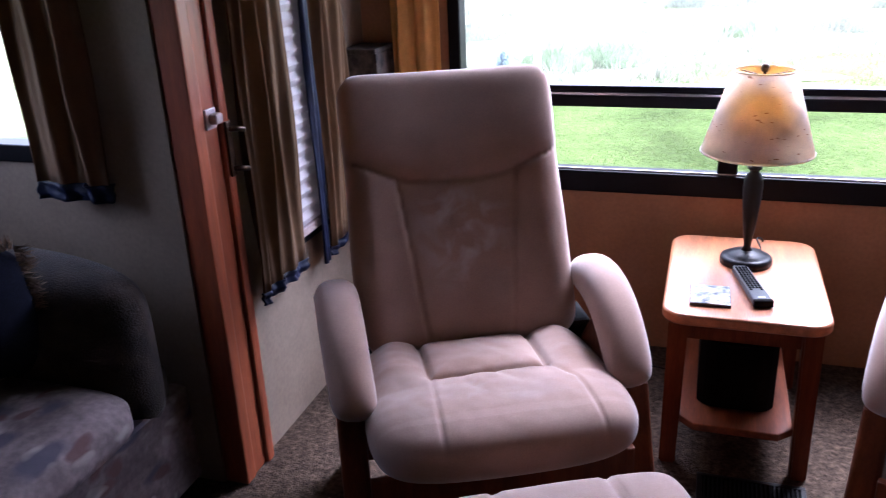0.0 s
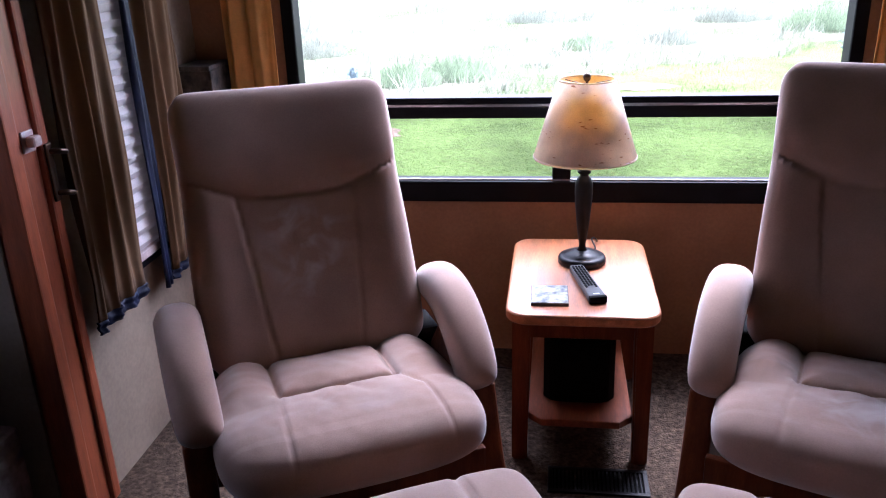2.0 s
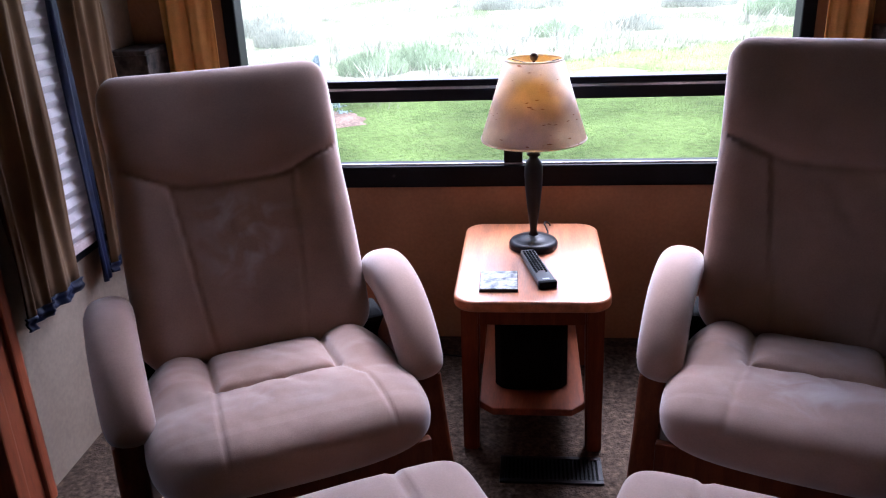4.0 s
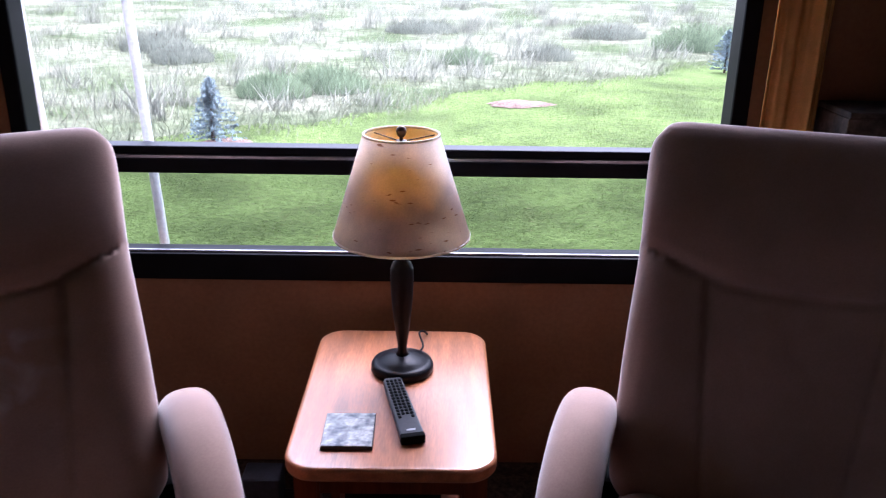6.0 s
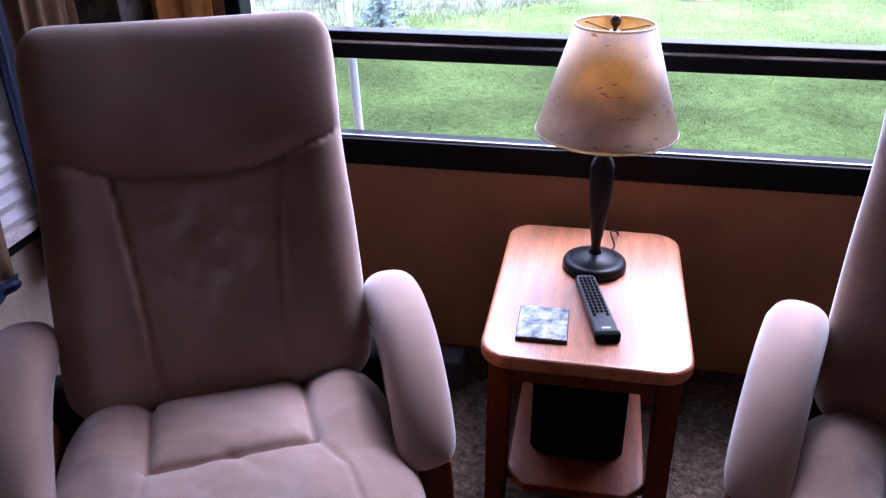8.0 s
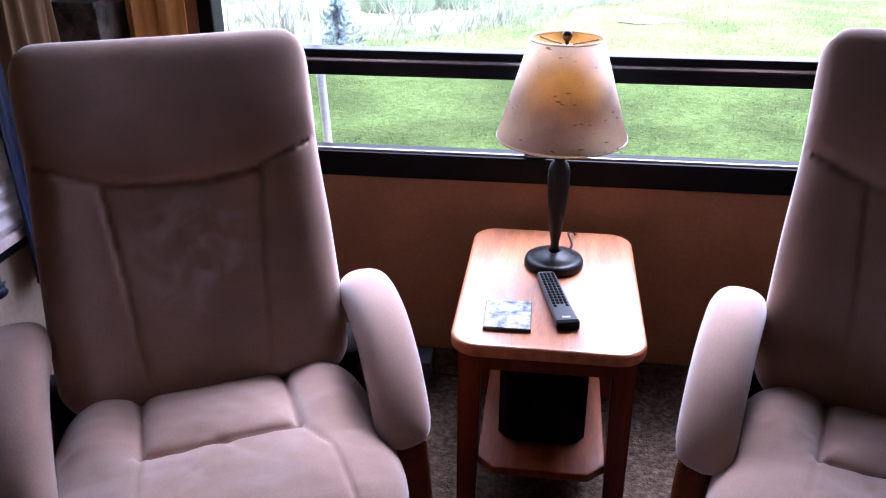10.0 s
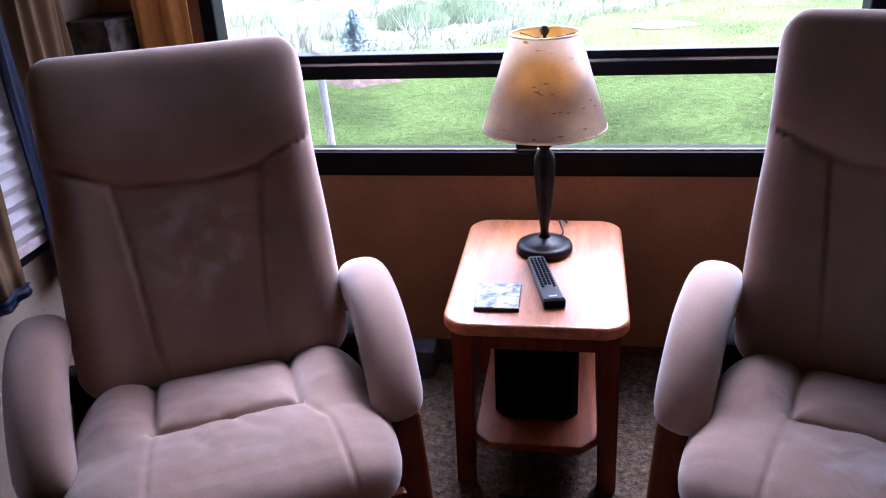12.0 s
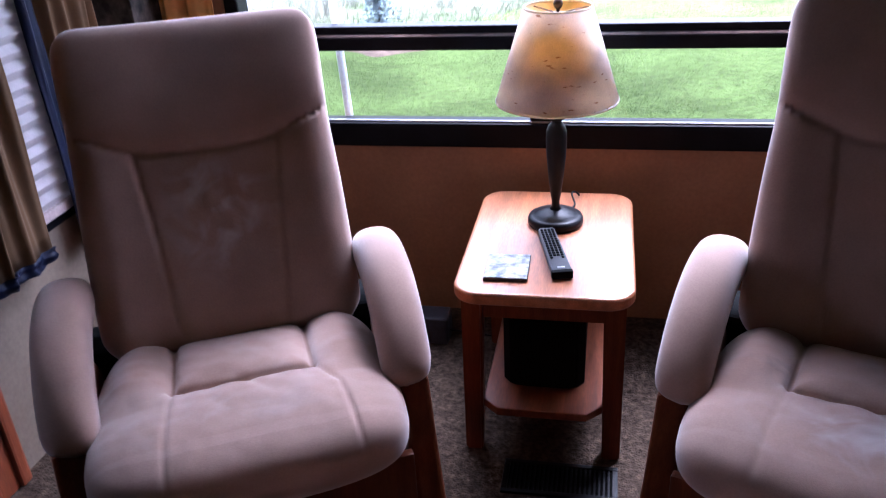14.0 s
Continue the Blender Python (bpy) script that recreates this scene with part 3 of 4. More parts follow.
# ---- recliners ----
def recliner(label):
    """A reclining chair: padded seat, back with a head pillow, arms on wooden side panels. It faces its own minus y."""
    ch = thing("recliner_chair", pose(0, 0, 0), label, "recliner", "pair of recliners")
    seams = [[(-0.145, 0.24), (-0.142, 0.0)], [(-0.142, 0.0), (0.142, 0.0)], [(0.145, 0.24), (0.142, 0.0)],
             [(-0.142, 0.0), (-0.15, -0.14), (-0.155, -0.3)], [(0.142, 0.0), (0.185, -0.1), (0.2, -0.3)]]

    def seat_relief(a, b):
        d = min(near_line(a, b, s) for s in seams[:3])
        d2 = min(near_line(a, b, s) for s in seams[3:])
        h = -0.016 * math.exp(-(d / 0.008) ** 2) - 0.008 * math.exp(-(d / 0.025) ** 2) - 0.005 * math.exp(-(d2 / 0.005) ** 2)
        if abs(a) < 0.142 and b > 0:
            h += 0.012 * math.cos(a * 10.5) * math.sin(min(1.0, b / 0.2) * math.pi)
        else:
            h += 0.008 * math.exp(-((b + 0.11) / 0.09) ** 2)
            h += 0.022 * math.exp(-((abs(a) - 0.225) / 0.055) ** 2) * min(1.0, max(0.0, (b + 0.06) / 0.1))
        h -= 0.005 * max(0.0, 1 - 6 * abs(noise.noise((a * 7 + 3, b * 5 + a * 4, 8.1)))) * math.exp(-(a / 0.2) ** 2 - ((b + 0.02) / 0.14) ** 2)
        return h + 0.0035 * noise.noise((a * 9, b * 9, 1.7)) + 0.0012 * noise.noise((a * 30, b * 30, 5.0))

    part("seat", cushion(0.308, 0.275, 0.078, 0.085, lambda a, b, c: (a, b - 0.03 - 0.02 * (1 - (a / 0.3) ** 2) * (b < -0.2), 0.348 + c - 0.085 * b),
                         nu=130, nv=120, power=5.0, edge=2.3, relief=seat_relief, corner=4), SUEDE, ch)

    lean = radians(25)
    cl, sl = math.cos(lean), math.sin(lean)

    def back_place(a, b, c):
        # b runs up the back, c out of its face; the back is slightly hollow across
        c = c + 0.16 * a * a
        return (a, 0.375 + b * sl - c * cl, 0.70 + b * cl + c * sl)

    def seam_height(a):
        return 0.072 + 0.062 * max(0.0, (abs(a) - 0.06) / 0.23) ** 1.8

    def back_relief(a, b):
        side = 0.16 - 0.05 * max(0.0, (0.075 - b) / 0.45)
        h = -0.011 * (1 - 0.5 * min(1.0, abs(a) / 0.28)) * max(0.0, 1 - (abs(a) / 0.285) ** 10) * math.exp(-((b - seam_height(a)) / 0.007) ** 2)
        if b > seam_height(a):
            h += 0.015 * math.exp(-((b - 0.18) / 0.11) ** 2) * min(1.0, (b - seam_height(a)) / 0.03)
        else:
            h -= 0.005 * math.exp(-((abs(a) - side) / 0.005) ** 2)
            h += 0.012 * math.exp(-((abs(a) - 0.235) / 0.05) ** 2)
            if abs(a) < side:
                h -= 0.006
                h += 0.008 * math.exp(-((b + 0.27) / 0.12) ** 2)
                # creases where the back has been leaned on
                worn = math.exp(-((b + 0.06) / 0.09) ** 2 - (a / 0.1) ** 2)
                h += 0.0045 * worn * (noise.noise((a * 22 + b * 9 + 4, b * 12 - a * 6, 2.2)) + 0.5 * noise.noise((a * 50, b * 34, 6.2)))
        return h + 0.003 * noise.noise((a * 8, b * 8, 7.3))

    part("backrest", cushion(0.295, 0.375, 0.055, 0.075, back_place, nu=110, nv=130, power=12.0, edge=2.9, relief=back_relief, corner=16,
                             plan=lambda a, b: (a * (1.0 - 0.02 * math.exp(-((b - 0.12) / 0.13) ** 2)), b)), SUEDE_BACK, ch)

    # the arms arch forward and down
    line = smooth_line([(0.31, 0.488), (0.255, 0.52), (0.178, 0.531), (0.09, 0.521), (0.015, 0.491), (-0.05, 0.449), (-0.1, 0.405), (-0.122, 0.38)], 54)
    for s in (-1, 1):
        verts, faces, n = [], [], 28
        for i, q in enumerate(line):
            t = i / (len(line) - 1)
            d = line[min(i + 1, len(line) - 1)] - line[max(i - 1, 0)]
            d = d / np.linalg.norm(d)
            nrm = np.array((-d[1], d[0])) * -1
            cap = (max(0.0, 1 - abs(2 * t - 1) ** 7)) ** 0.5
            wide, deep = (0.057 - 0.005 * t) * cap + 0.001, (0.04 + 0.022 * math.sin(math.pi * min(1, t * 1.05))) * cap + 0.001
            for k in range(n):
                g = 2 * math.pi * k / n
                cx, cz = math.copysign(abs(math.cos(g)) ** 0.82, math.cos(g)), math.copysign(abs(math.sin(g)) ** 0.82, math.sin(g))
                verts.append((s * 0.345 + wide * cx - s * 0.024 * t ** 1.5, q[0] + nrm[0] * deep * cz, q[1] + nrm[1] * deep * cz))
        for i in range(len(line) - 1):
            faces += [(i * n + k, i * n + (k + 1) % n, (i + 1) * n + (k + 1) % n, (i + 1) * n + k) for k in range(n)]
        faces += [tuple(range(n - 1, -1, -1)), tuple(range((len(line) - 1) * n, len(line) * n))]
        arm = part("armrest", (verts, faces), SUEDE, ch)
        part("piping", tube([(s * (0.401 - 0.005 * (5 + 5 * i) / 53) - s * 0.024 * ((5 + 5 * i) / 53) ** 1.5, float(line[5 + 5 * i][0]), float(line[5 + 5 * i][1]) + 0.012) for i in range(9)], 0.0028, 6), SUEDE, arm)

        # a bent-wood side panel below the arm
        prof = smooth_line([(-0.115, 0.382), (-0.165, 0.22), (-0.215, 0.1), (-0.235, 0.0)], 12)
        rear = smooth_line([(0.27, 0.0), (0.25, 0.12), (0.23, 0.24), (0.21, 0.36)], 12)
        outl = [(float(p[0]), float(p[1])) for p in prof] + [(float(p[0]), float(p[1])) for p in rear] + [(0.14, 0.44), (0.05, 0.455), (-0.03, 0.43), (-0.09, 0.395)]
        bm = prism(outl, -0.032, 0.032, 0.012, 3)
        bmesh.ops.transform(bm, matrix=Matrix(((0, 0, 1, s * 0.338), (1, 0, 0, 0), (0, 1, 0, 0), (0, 0, 0, 1))), verts=bm.verts[:])
        part("side_panel", bm, WOOD_SIDE_SHADED, ch, "bent cherry wood with shade in its colour")
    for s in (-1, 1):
        # a black block, seen in the gap under the arm
        part("hinge_bracket", box(min(s * 0.265, s * 0.335), max(s * 0.265, s * 0.335), 0.2, 0.33, 0.27, 0.405, 0.012, 2), BLACK_GLOSS, ch, "black block in the gap under the arm")
    part("front_rail", box(-0.308, 0.308, -0.2, -0.178, 0.05, 0.268, 0.006), WOOD_SIDE_SHADED, ch)
    part("rear_rail", box(-0.308, 0.308, 0.19, 0.212, 0.05, 0.24, 0.006), WOOD_SIDE_SHADED, ch)
    part("seat_mount", box(-0.25, 0.25, -0.18, 0.18, 0.22, 0.272, 0.006), PLASTIC, ch)
    return ch


left_chair = recliner("taupe microsuede recliner with cherry wood base, beside side curtains")
right_chair = copy_thing(left_chair, pose(0.63, -0.81, 0, 0, 0, -20))
for ob in right_chair.children:
    if ob.name.startswith("backrest"):
        # this one stands more upright, turned about its hinge
        ob.matrix_basis = pose(0, 0.21, 0.42) @ pose(0, 0, 0, 8) @ pose(0, -0.21, -0.42)
        ob.data = ob.data.copy()
        ob.data.materials[0] = SUEDE
    elif ob.name.startswith("seat") and not ob.name.startswith("seat_mount"):
        ob.data = ob.data.copy()
        ob.data.materials[0] = SUEDE_SCUFFED
tagged(right_chair, "taupe microsuede recliner with scuffed nap and cherry wood base")
left_chair.matrix_world = pose(-0.596, -0.857, 0, 0, 0, 27)


def ottoman(label):
    """A low padded footrest on a wooden cradle."""
    ot = thing("ottoman", pose(0, 0, 0), label, "footstool", "pair of footstools")

    def relief(a, b):
        d = min(near_line(a, b, [(-0.11, -0.3), (-0.11, 0.3)]), near_line(a, b, [(0.11, -0.3), (0.11, 0.3)]))
        return -0.01 * math.exp(-(d / 0.009) ** 2) + 0.01 * math.cos(a * 10) + 0.002 * noise.noise((a * 9, b * 9, 3))

    part("cushion", cushion(0.25, 0.19, 0.062, 0.05, lambda a, b, c: (a, b, 0.368 + c + 0.35 * a * a), nu=60, nv=48, power=5, edge=2.3, relief=relief), SUEDE, ot)
    for s in (-1, 1):
        bm = prism([(-0.15, 0), (0.15, 0), (0.12, 0.1), (0.13, 0.335), (-0.13, 0.335), (-0.12, 0.1)], -0.014, 0.014, 0.005)
        bmesh.ops.transform(bm, matrix=Matrix(((0, 0, 1, s * 0.19), (1, 0, 0, 0), (0, 1, 0, 0), (0, 0, 0, 1))), verts=bm.verts[:])
        part("side_panel", bm, WOOD_SIDE_SHADED, ot)
    part("stretcher", box(-0.176, 0.176, -0.03, 0.03, 0.12, 0.15, 0.004), WOOD_SIDE_SHADED, ot)
    return ot


stool = ottoman("taupe microsuede ottoman standing before a recliner")
copy_thing(stool, pose(0.35, -1.42, 0, 0, 0, -20))
stool.matrix_world = pose(-0.285, -1.42, 0, 0, 0, 27)

# ---- the table between the chairs ----
tb = thing("end_table", pose(0, -0.3, 0), "honey-cherry wooden end table with rounded top and low shelf", "end table")
part("tabletop", prism(rounded(-0.206, 0.206, -0.285, 0.312, 0.062, 10), 0.438, 0.47, 0.009, 4), WOOD, tb)
# aprons and legs: the tabletop's wood with shade put into the colour
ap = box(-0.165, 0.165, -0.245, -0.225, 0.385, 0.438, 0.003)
part("apron", ap, WOOD_SIDE_SHADED, tb)
part("apron", box(-0.165, 0.165, 0.225, 0.245, 0.385, 0.438, 0.003), WOOD_SIDE_SHADED, tb)
part("apron", box(-0.18, -0.16, -0.225, 0.225, 0.385, 0.438, 0.003), WOOD_SIDE_SHADED, tb)
part("apron", box(0.16, 0.18, -0.225, 0.225, 0.385, 0.438, 0.003), WOOD_SIDE_SHADED, tb)
for sx in (-1, 1):
    for sy in (-1, 1):
        lg = bmesh.new()
        bmesh.ops.create_cube(lg, size=1.0, matrix=Matrix.LocRotScale((0, 0, 0.2175), None, (0.05, 0.044, 0.435)))
        for v in lg.verts:
            v.co.x = v.co.x * (1.0 if v.co.z > 0.2 else 0.86) + sx * (0.162 if v.co.z > 0.2 else 0.168)
            v.co.y = v.co.y * (1.0 if v.co.z > 0.2 else 0.86) + sy * (0.235 if v.co.z > 0.2 else 0.24)
        bmesh.ops.bevel(lg, geom=lg.edges[:], offset=0.005, segments=2, affect="EDGES")
        part("leg", lg, WOOD_SIDE_SHADED, tb)
part("shelf", prism([(-0.106, -0.278), (0.106, -0.278), (0.143, -0.243), (0.143, 0.243), (0.106, 0.278), (-0.106, 0.278), (-0.143, 0.243), (-0.143, -0.243)], 0.128, 0.15, 0.003), WOOD_SHELF_SHADED, tb)

bx = thing("speaker_box", pose(0, -0.3, 0.15), "black speaker box standing on the table's shelf", "speaker")
bow = [(-0.002 + 0.1 * u, -0.185 + 0.03 * abs(u) ** 6) for u in np.linspace(-1, 1, 13)]
part("cabinet", prism([(0.098, 0.17), (-0.102, 0.17)] + bow, 0.0, 0.222, 0.006, 2), BLACK_GLOSS, bx)
part("grille", prism([(x * 0.9, y - 0.012) for x, y in bow[1:-1]] + [(x * 0.9, y - 0.004) for x, y in bow[-2:0:-1]], 0.014, 0.2, 0.002, 1), BLACK_GLOSS, bx, "black cloth grille")
part("control_strip", box(-0.085, 0.02, -0.189, -0.183, 0.207, 0.213, 0.001, 1), GREY_METAL, bx, "thin pale metal strip")

# ---- the lamp ----
lamp = thing("table_lamp", pose(0.006, -0.195, 0.47), "black turned table lamp with speckled parchment shade", "lamp")
part("base", lathe([(0.0695, 0.0), (0.072, 0.004), (0.072, 0.014), (0.069, 0.021), (0.062, 0.024), (0.056, 0.025), (0.053, 0.029), (0.03, 0.035), (0.016, 0.04)]), LAMP_BLACK, lamp)
part("stem", lathe([(0.015, 0.04), (0.0105, 0.05), (0.0105, 0.062), (0.014, 0.085), (0.0195, 0.13), (0.0245, 0.185), (0.0262, 0.225), (0.0255, 0.25), (0.021, 0.264), (0.0135, 0.272), (0.012, 0.277), (0.019, 0.281), (0.02, 0.286), (0.012, 0.292), (0.01, 0.31)], 32), LAMP_BLACK, lamp)
part("socket", lathe([(0.015, 0.31), (0.017, 0.315), (0.017, 0.37), (0.012, 0.375)], 20), BRONZE, lamp)
part("harp", tube([(-0.014, 0, 0.372), (-0.04, 0, 0.41), (-0.046, 0, 0.46), (-0.034, 0, 0.515), (0, 0, 0.536), (0.034, 0, 0.515), (0.046, 0, 0.46), (0.04, 0, 0.41), (0.014, 0, 0.372)], 0.0022, 6, 40), BRONZE, lamp)
shade_top, shade_low = (0.0805, 0.553), (0.1485, 0.333)
shade = part("shade", lathe([shade_low, shade_top, (shade_top[0] - 0.0015, shade_top[1]), (shade_low[0] - 0.0015, shade_low[1])], 72, True), SHADE, lamp, "speckled parchment cone shade")
part("lining", lathe([(0.146, 0.335), (0.078, 0.551), (0.0773, 0.551), (0.1453, 0.335)], 72, True), SHADE_INSIDE, shade, "amber inner lining")
for r, z in (shade_top, shade_low):
    part("rim_band", lathe([(r + 0.001, z - 0.004), (r + 0.001, z + 0.001), (r - 0.003, z + 0.001), (r - 0.003, z - 0.004)], 72, True), SHADE, shade)
part("spider_ring", lathe([(0.012, 0.536), (0.012, 0.539), (0.003, 0.539), (0.003, 0.536)], 20, True), BRONZE, lamp)
for k in range(3):
    g = 2 * math.pi * k / 3 + 0.4
    part("spider_arm", tube([(0.01 * math.cos(g), 0.01 * math.sin(g), 0.5375), (0.075 * math.cos(g), 0.075 * math.sin(g), 0.545)], 0.0014, 6), BRONZE, lamp)
part("finial", lathe([(0.004, 0.538), (0.004, 0.545), (0.009, 0.55), (0.0115, 0.558), (0.009, 0.566), (0.003, 0.57)], 20), BRONZE, lamp)
part("cord", tube([(0.03, 0.062, 0.006), (0.045, 0.11, 0.004), (0.035, 0.15, 0.02), (0.05, 0.17, 0.012), (0.055, 0.193, -0.03), (0.05, 0.2, -0.2)], 0.0026, 6, 40), LAMP_BLACK, lamp)

# ---- the remote and the coaster ----
rc = thing("remote_control", pose(0.0145, -0.385, 0.47, 0, 0, 13.5), "charcoal remote control with many small buttons on the table", "remote")
bm = prism([(-0.021, -0.118), (0.021, -0.118), (0.024, -0.106), (0.0225, 0.0), (0.021, 0.11), (0.017, 0.119), (-0.017, 0.119), (-0.021, 0.11), (-0.0225, 0.0), (-0.024, -0.106)], 0.002, 0.02, 0.004, 3)
part("case", bm, SLATE, rc)
btn = None
for i in range(13):
    for j in range(4):
        if i == 12 and j in (1, 2):
            continue
        x, y = -0.0135 + 0.009 * j, 0.102 - 0.0125 * i
        if btn is None:
            btn = part("button", box(-0.0032, 0.0032, -0.0038, 0.0038, 0, 0.003, 0.001, 1), BUTTON, rc)
            btn.location = (x, y, 0.0195)
        else:
            b2 = new("button", btn.data)
            b2.parent, b2.location = rc, (x, y, 0.0195)
part("end_cap", box(-0.0245, 0.0245, -0.121, -0.106, 0.0015, 0.0206, 0.003, 2), BLACK_GLOSS, rc, "black plastic end cap")
part("brand_plate", box(-0.009, 0.009, -0.099, -0.093, 0.0195, 0.0206, 0.0003, 1), GREY_METAL, rc)

co = thing("coaster", pose(-0.0885, -0.463, 0.47, 0, 0, 1), "square picture coaster with dark edge on the table", "coaster")
part("backing", box(-0.051, 0.051, -0.061, 0.061, 0.0, 0.008, 0.0015), CARD_EDGE, co)
part("picture_face", box(-0.0495, 0.0495, -0.0595, 0.0595, 0.0078, 0.0098, 0.0005, 1), CARD, co, "faded blue and white printed picture")

# ---- the floor register ----
vt = thing("floor_vent", pose(0.05, -0.645, 0.0), "grey metal floor register with black louvres in the carpet", "vent")
rim = box(-0.136, 0.136, -0.057, -0.044, 0, 0.007, 0.002)
box(-0.136, 0.136, 0.044, 0.057, 0, 0.007, 0.002, bm=rim)
box(-0.136, -0.122, -0.044, 0.044, 0, 0.007, 0.002, bm=rim)
box(0.122, 0.136, -0.044, 0.044, 0, 0.007, 0.002, bm=rim)
part("frame", rim, LAMP_BLACK, vt)
part("duct", box(-0.122, 0.122, -0.044, 0.044, 0.0, 0.001, 0), BLACK_GLOSS, vt)
for i in range(22):
    x = -0.116 + i * 0.011
    part("slat", box(x - 0.0022, x + 0.0022, -0.044, 0.044, 0.001, 0.006, 0.0005, 1), LAMP_BLACK, vt)

pb = thing("power_adapter", pose(-0.37, -0.06, 0), "small black power adapter on the carpet by the wall", "adapter")
part("case", box(-0.05, 0.05, -0.04, 0.04, 0.0, 0.09, 0.008, 3), PLASTIC, pb)
part("cord", tube([(0.05, 0.0, 0.03), (0.12, 0.03, 0.004), (0.2, 0.02, 0.004), (0.26, 0.05, 0.01)], 0.003, 6, 24), LAMP_BLACK, pb)

# ---- curtains and shade ----
def hanging(name, m, label, w0, w1, z0, z1, folds, amp, mat, band=0.0, edge=None, flare=0.0, seed=0.0):
    cu = thing(name, m, label, "curtain")
    part("panel", curtain(w0, w1, z0 + band, z1, folds, amp, flare=flare, seed=seed, foot=0.5 if band else 1.0), mat, cu)
    if band:
        part("hem_band", curtain(w0 - 0.004, w1 + 0.004, z0, z0 + band, folds, amp * 1.04, thick=0.007, nv=6, flare=flare, seed=seed, foot=0.48, head=0.52), NAVY, cu, "navy satin hem")
    if edge:
        part("edging", curtain(edge[0], edge[1], z0 - 0.01, z1, 1, 0.006, thick=0.006, nu=10, seed=seed), NAVY, cu, "navy satin edge strip")
    return cu


side = Matrix(((0, 1, 0, LEFT + 0.045), (1, 0, 0, 0), (0, 0, 1, 0), (0, 0, 0, 1)))
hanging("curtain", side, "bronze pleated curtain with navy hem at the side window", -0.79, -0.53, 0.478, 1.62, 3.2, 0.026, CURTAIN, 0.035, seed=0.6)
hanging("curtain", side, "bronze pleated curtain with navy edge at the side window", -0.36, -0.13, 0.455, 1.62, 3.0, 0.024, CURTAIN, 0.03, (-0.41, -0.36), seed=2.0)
hanging("curtain", Matrix.Translation((0, NY - 0.035, 0)), "gold pleated curtain beside the picture window", -1.155, -0.982, 0.66, 1.93, 2.5, 0.022, GOLD_CURTAIN_LIT, seed=1.0)
hanging("curtain", Matrix.Translation((0, NY - 0.035, 0)), "gold pleated curtain beside the picture window", 0.848, 0.992, 0.66, 1.93, 2.5, 0.022, GOLD_CURTAIN_LIT, seed=3.1)
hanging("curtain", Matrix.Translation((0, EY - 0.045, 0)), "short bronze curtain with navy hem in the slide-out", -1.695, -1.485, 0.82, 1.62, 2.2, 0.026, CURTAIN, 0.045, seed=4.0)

bl = thing("pleated_shade", pose(LEFT + 0.004, 0, 0), "cream pleated fabric shade drawn down over the side window", "window shade")
verts, faces, n = [], [], 45
for i in range(n):
    z = SZ0 + 0.03 + (SZ1 - SZ0 - 0.03) * i / (n - 1)
    x = 0.014 + (0.011 if i % 2 else 0.0)
    verts += [(x, SY0 + 0.003, z), (x, SY1 - 0.003, z)]
faces = [(2 * i, 2 * i + 1, 2 * i + 3, 2 * i + 2) for i in range(n - 1)]
ob = link_mesh("pleated_fabric", verts, faces, BLIND, False)
ob.parent = bl
ob.modifiers.new("thickness", "SOLIDIFY").thickness = 0.002
part("bottom_rail", box(0.006, 0.028, SY0 + 0.004, SY1 - 0.004, SZ0 + 0.004, SZ0 + 0.03, 0.004), PALE_PLASTIC, bl)

# ---- small things on the casing ----
kn = thing("wall_hook", pose(LEFT + 0.016, -0.87, 1.005), "clear ivory plastic hook on the wooden casing", "hook")
part("plate", box(0, 0.006, -0.022, 0.022, -0.025, 0.025, 0.003), PALE_PLASTIC, kn)
part("knob", box(0.006, 0.03, -0.016, 0.016, -0.012, 0.014, 0.008, 3), PALE_PLASTIC, kn)
tbk = thing("curtain_tieback", pose(LEFT + 0.028, -0.822, 0.92), "dark bronze curtain holdback beside the casing", "tieback")
part("plate", box(0, 0.008, -0.012, 0.012, -0.07, 0.07, 0.004), BRONZE, tbk)
for z in (0.05, -0.05):
    part("prong", tube([(0.008, 0, z), (0.026, 0.006, z), (0.03, 0.028, z - 0.006)], 0.007, 10, 16), BRONZE, tbk)

# dark panelled corner cabinets behind the chairs
for x0, x1 in ((LEFT, -1.16), (1.0, RIGHT)):
    cb = thing("corner_cabinet", pose(0, 0, 0), "low dark patterned corner cabinet behind a recliner", "cabinet", "pair of corner cabinets")
    part("body", box(x0, x1, NY - 0.16, NY + 0.003, 0.0, 1.04, 0.004), DARK_PANEL, cb)
    part("top", box(x0, x1, NY - 0.165, NY + 0.003, 1.04, 1.055, 0.004), DARK_PANEL, cb)

# ---- the sofa in the slide-out ----
sf = thing("sofa", pose(-1.3, -0.99, 0), "faded floral sofa with dark plush arm in the slide-out", "sofa")
part("base", box(-0.85, -0.06, -1.9, 0.0, 0.05, 0.335, 0.02, 3), FLORAL, sf)
part("seat_cushion", cushion(0.42, 0.42, 0.075, 0.06, lambda a, b, c: (-0.42 + a, -0.62 + b, 0.39 + c), nu=40, nv=40), FLORAL, sf)
part("seat_cushion", cushion(0.42, 0.42, 0.075, 0.06, lambda a, b, c: (-0.42 + a, -1.47 + b, 0.39 + c), nu=40, nv=40), FLORAL, sf)
part("backrest", cushion(0.92, 0.26, 0.09, 0.08, lambda a, b, c: (-0.83 + c - 0.25 * b, -0.96 + a, 0.62 + b), nu=50, nv=30), FLORAL, sf)
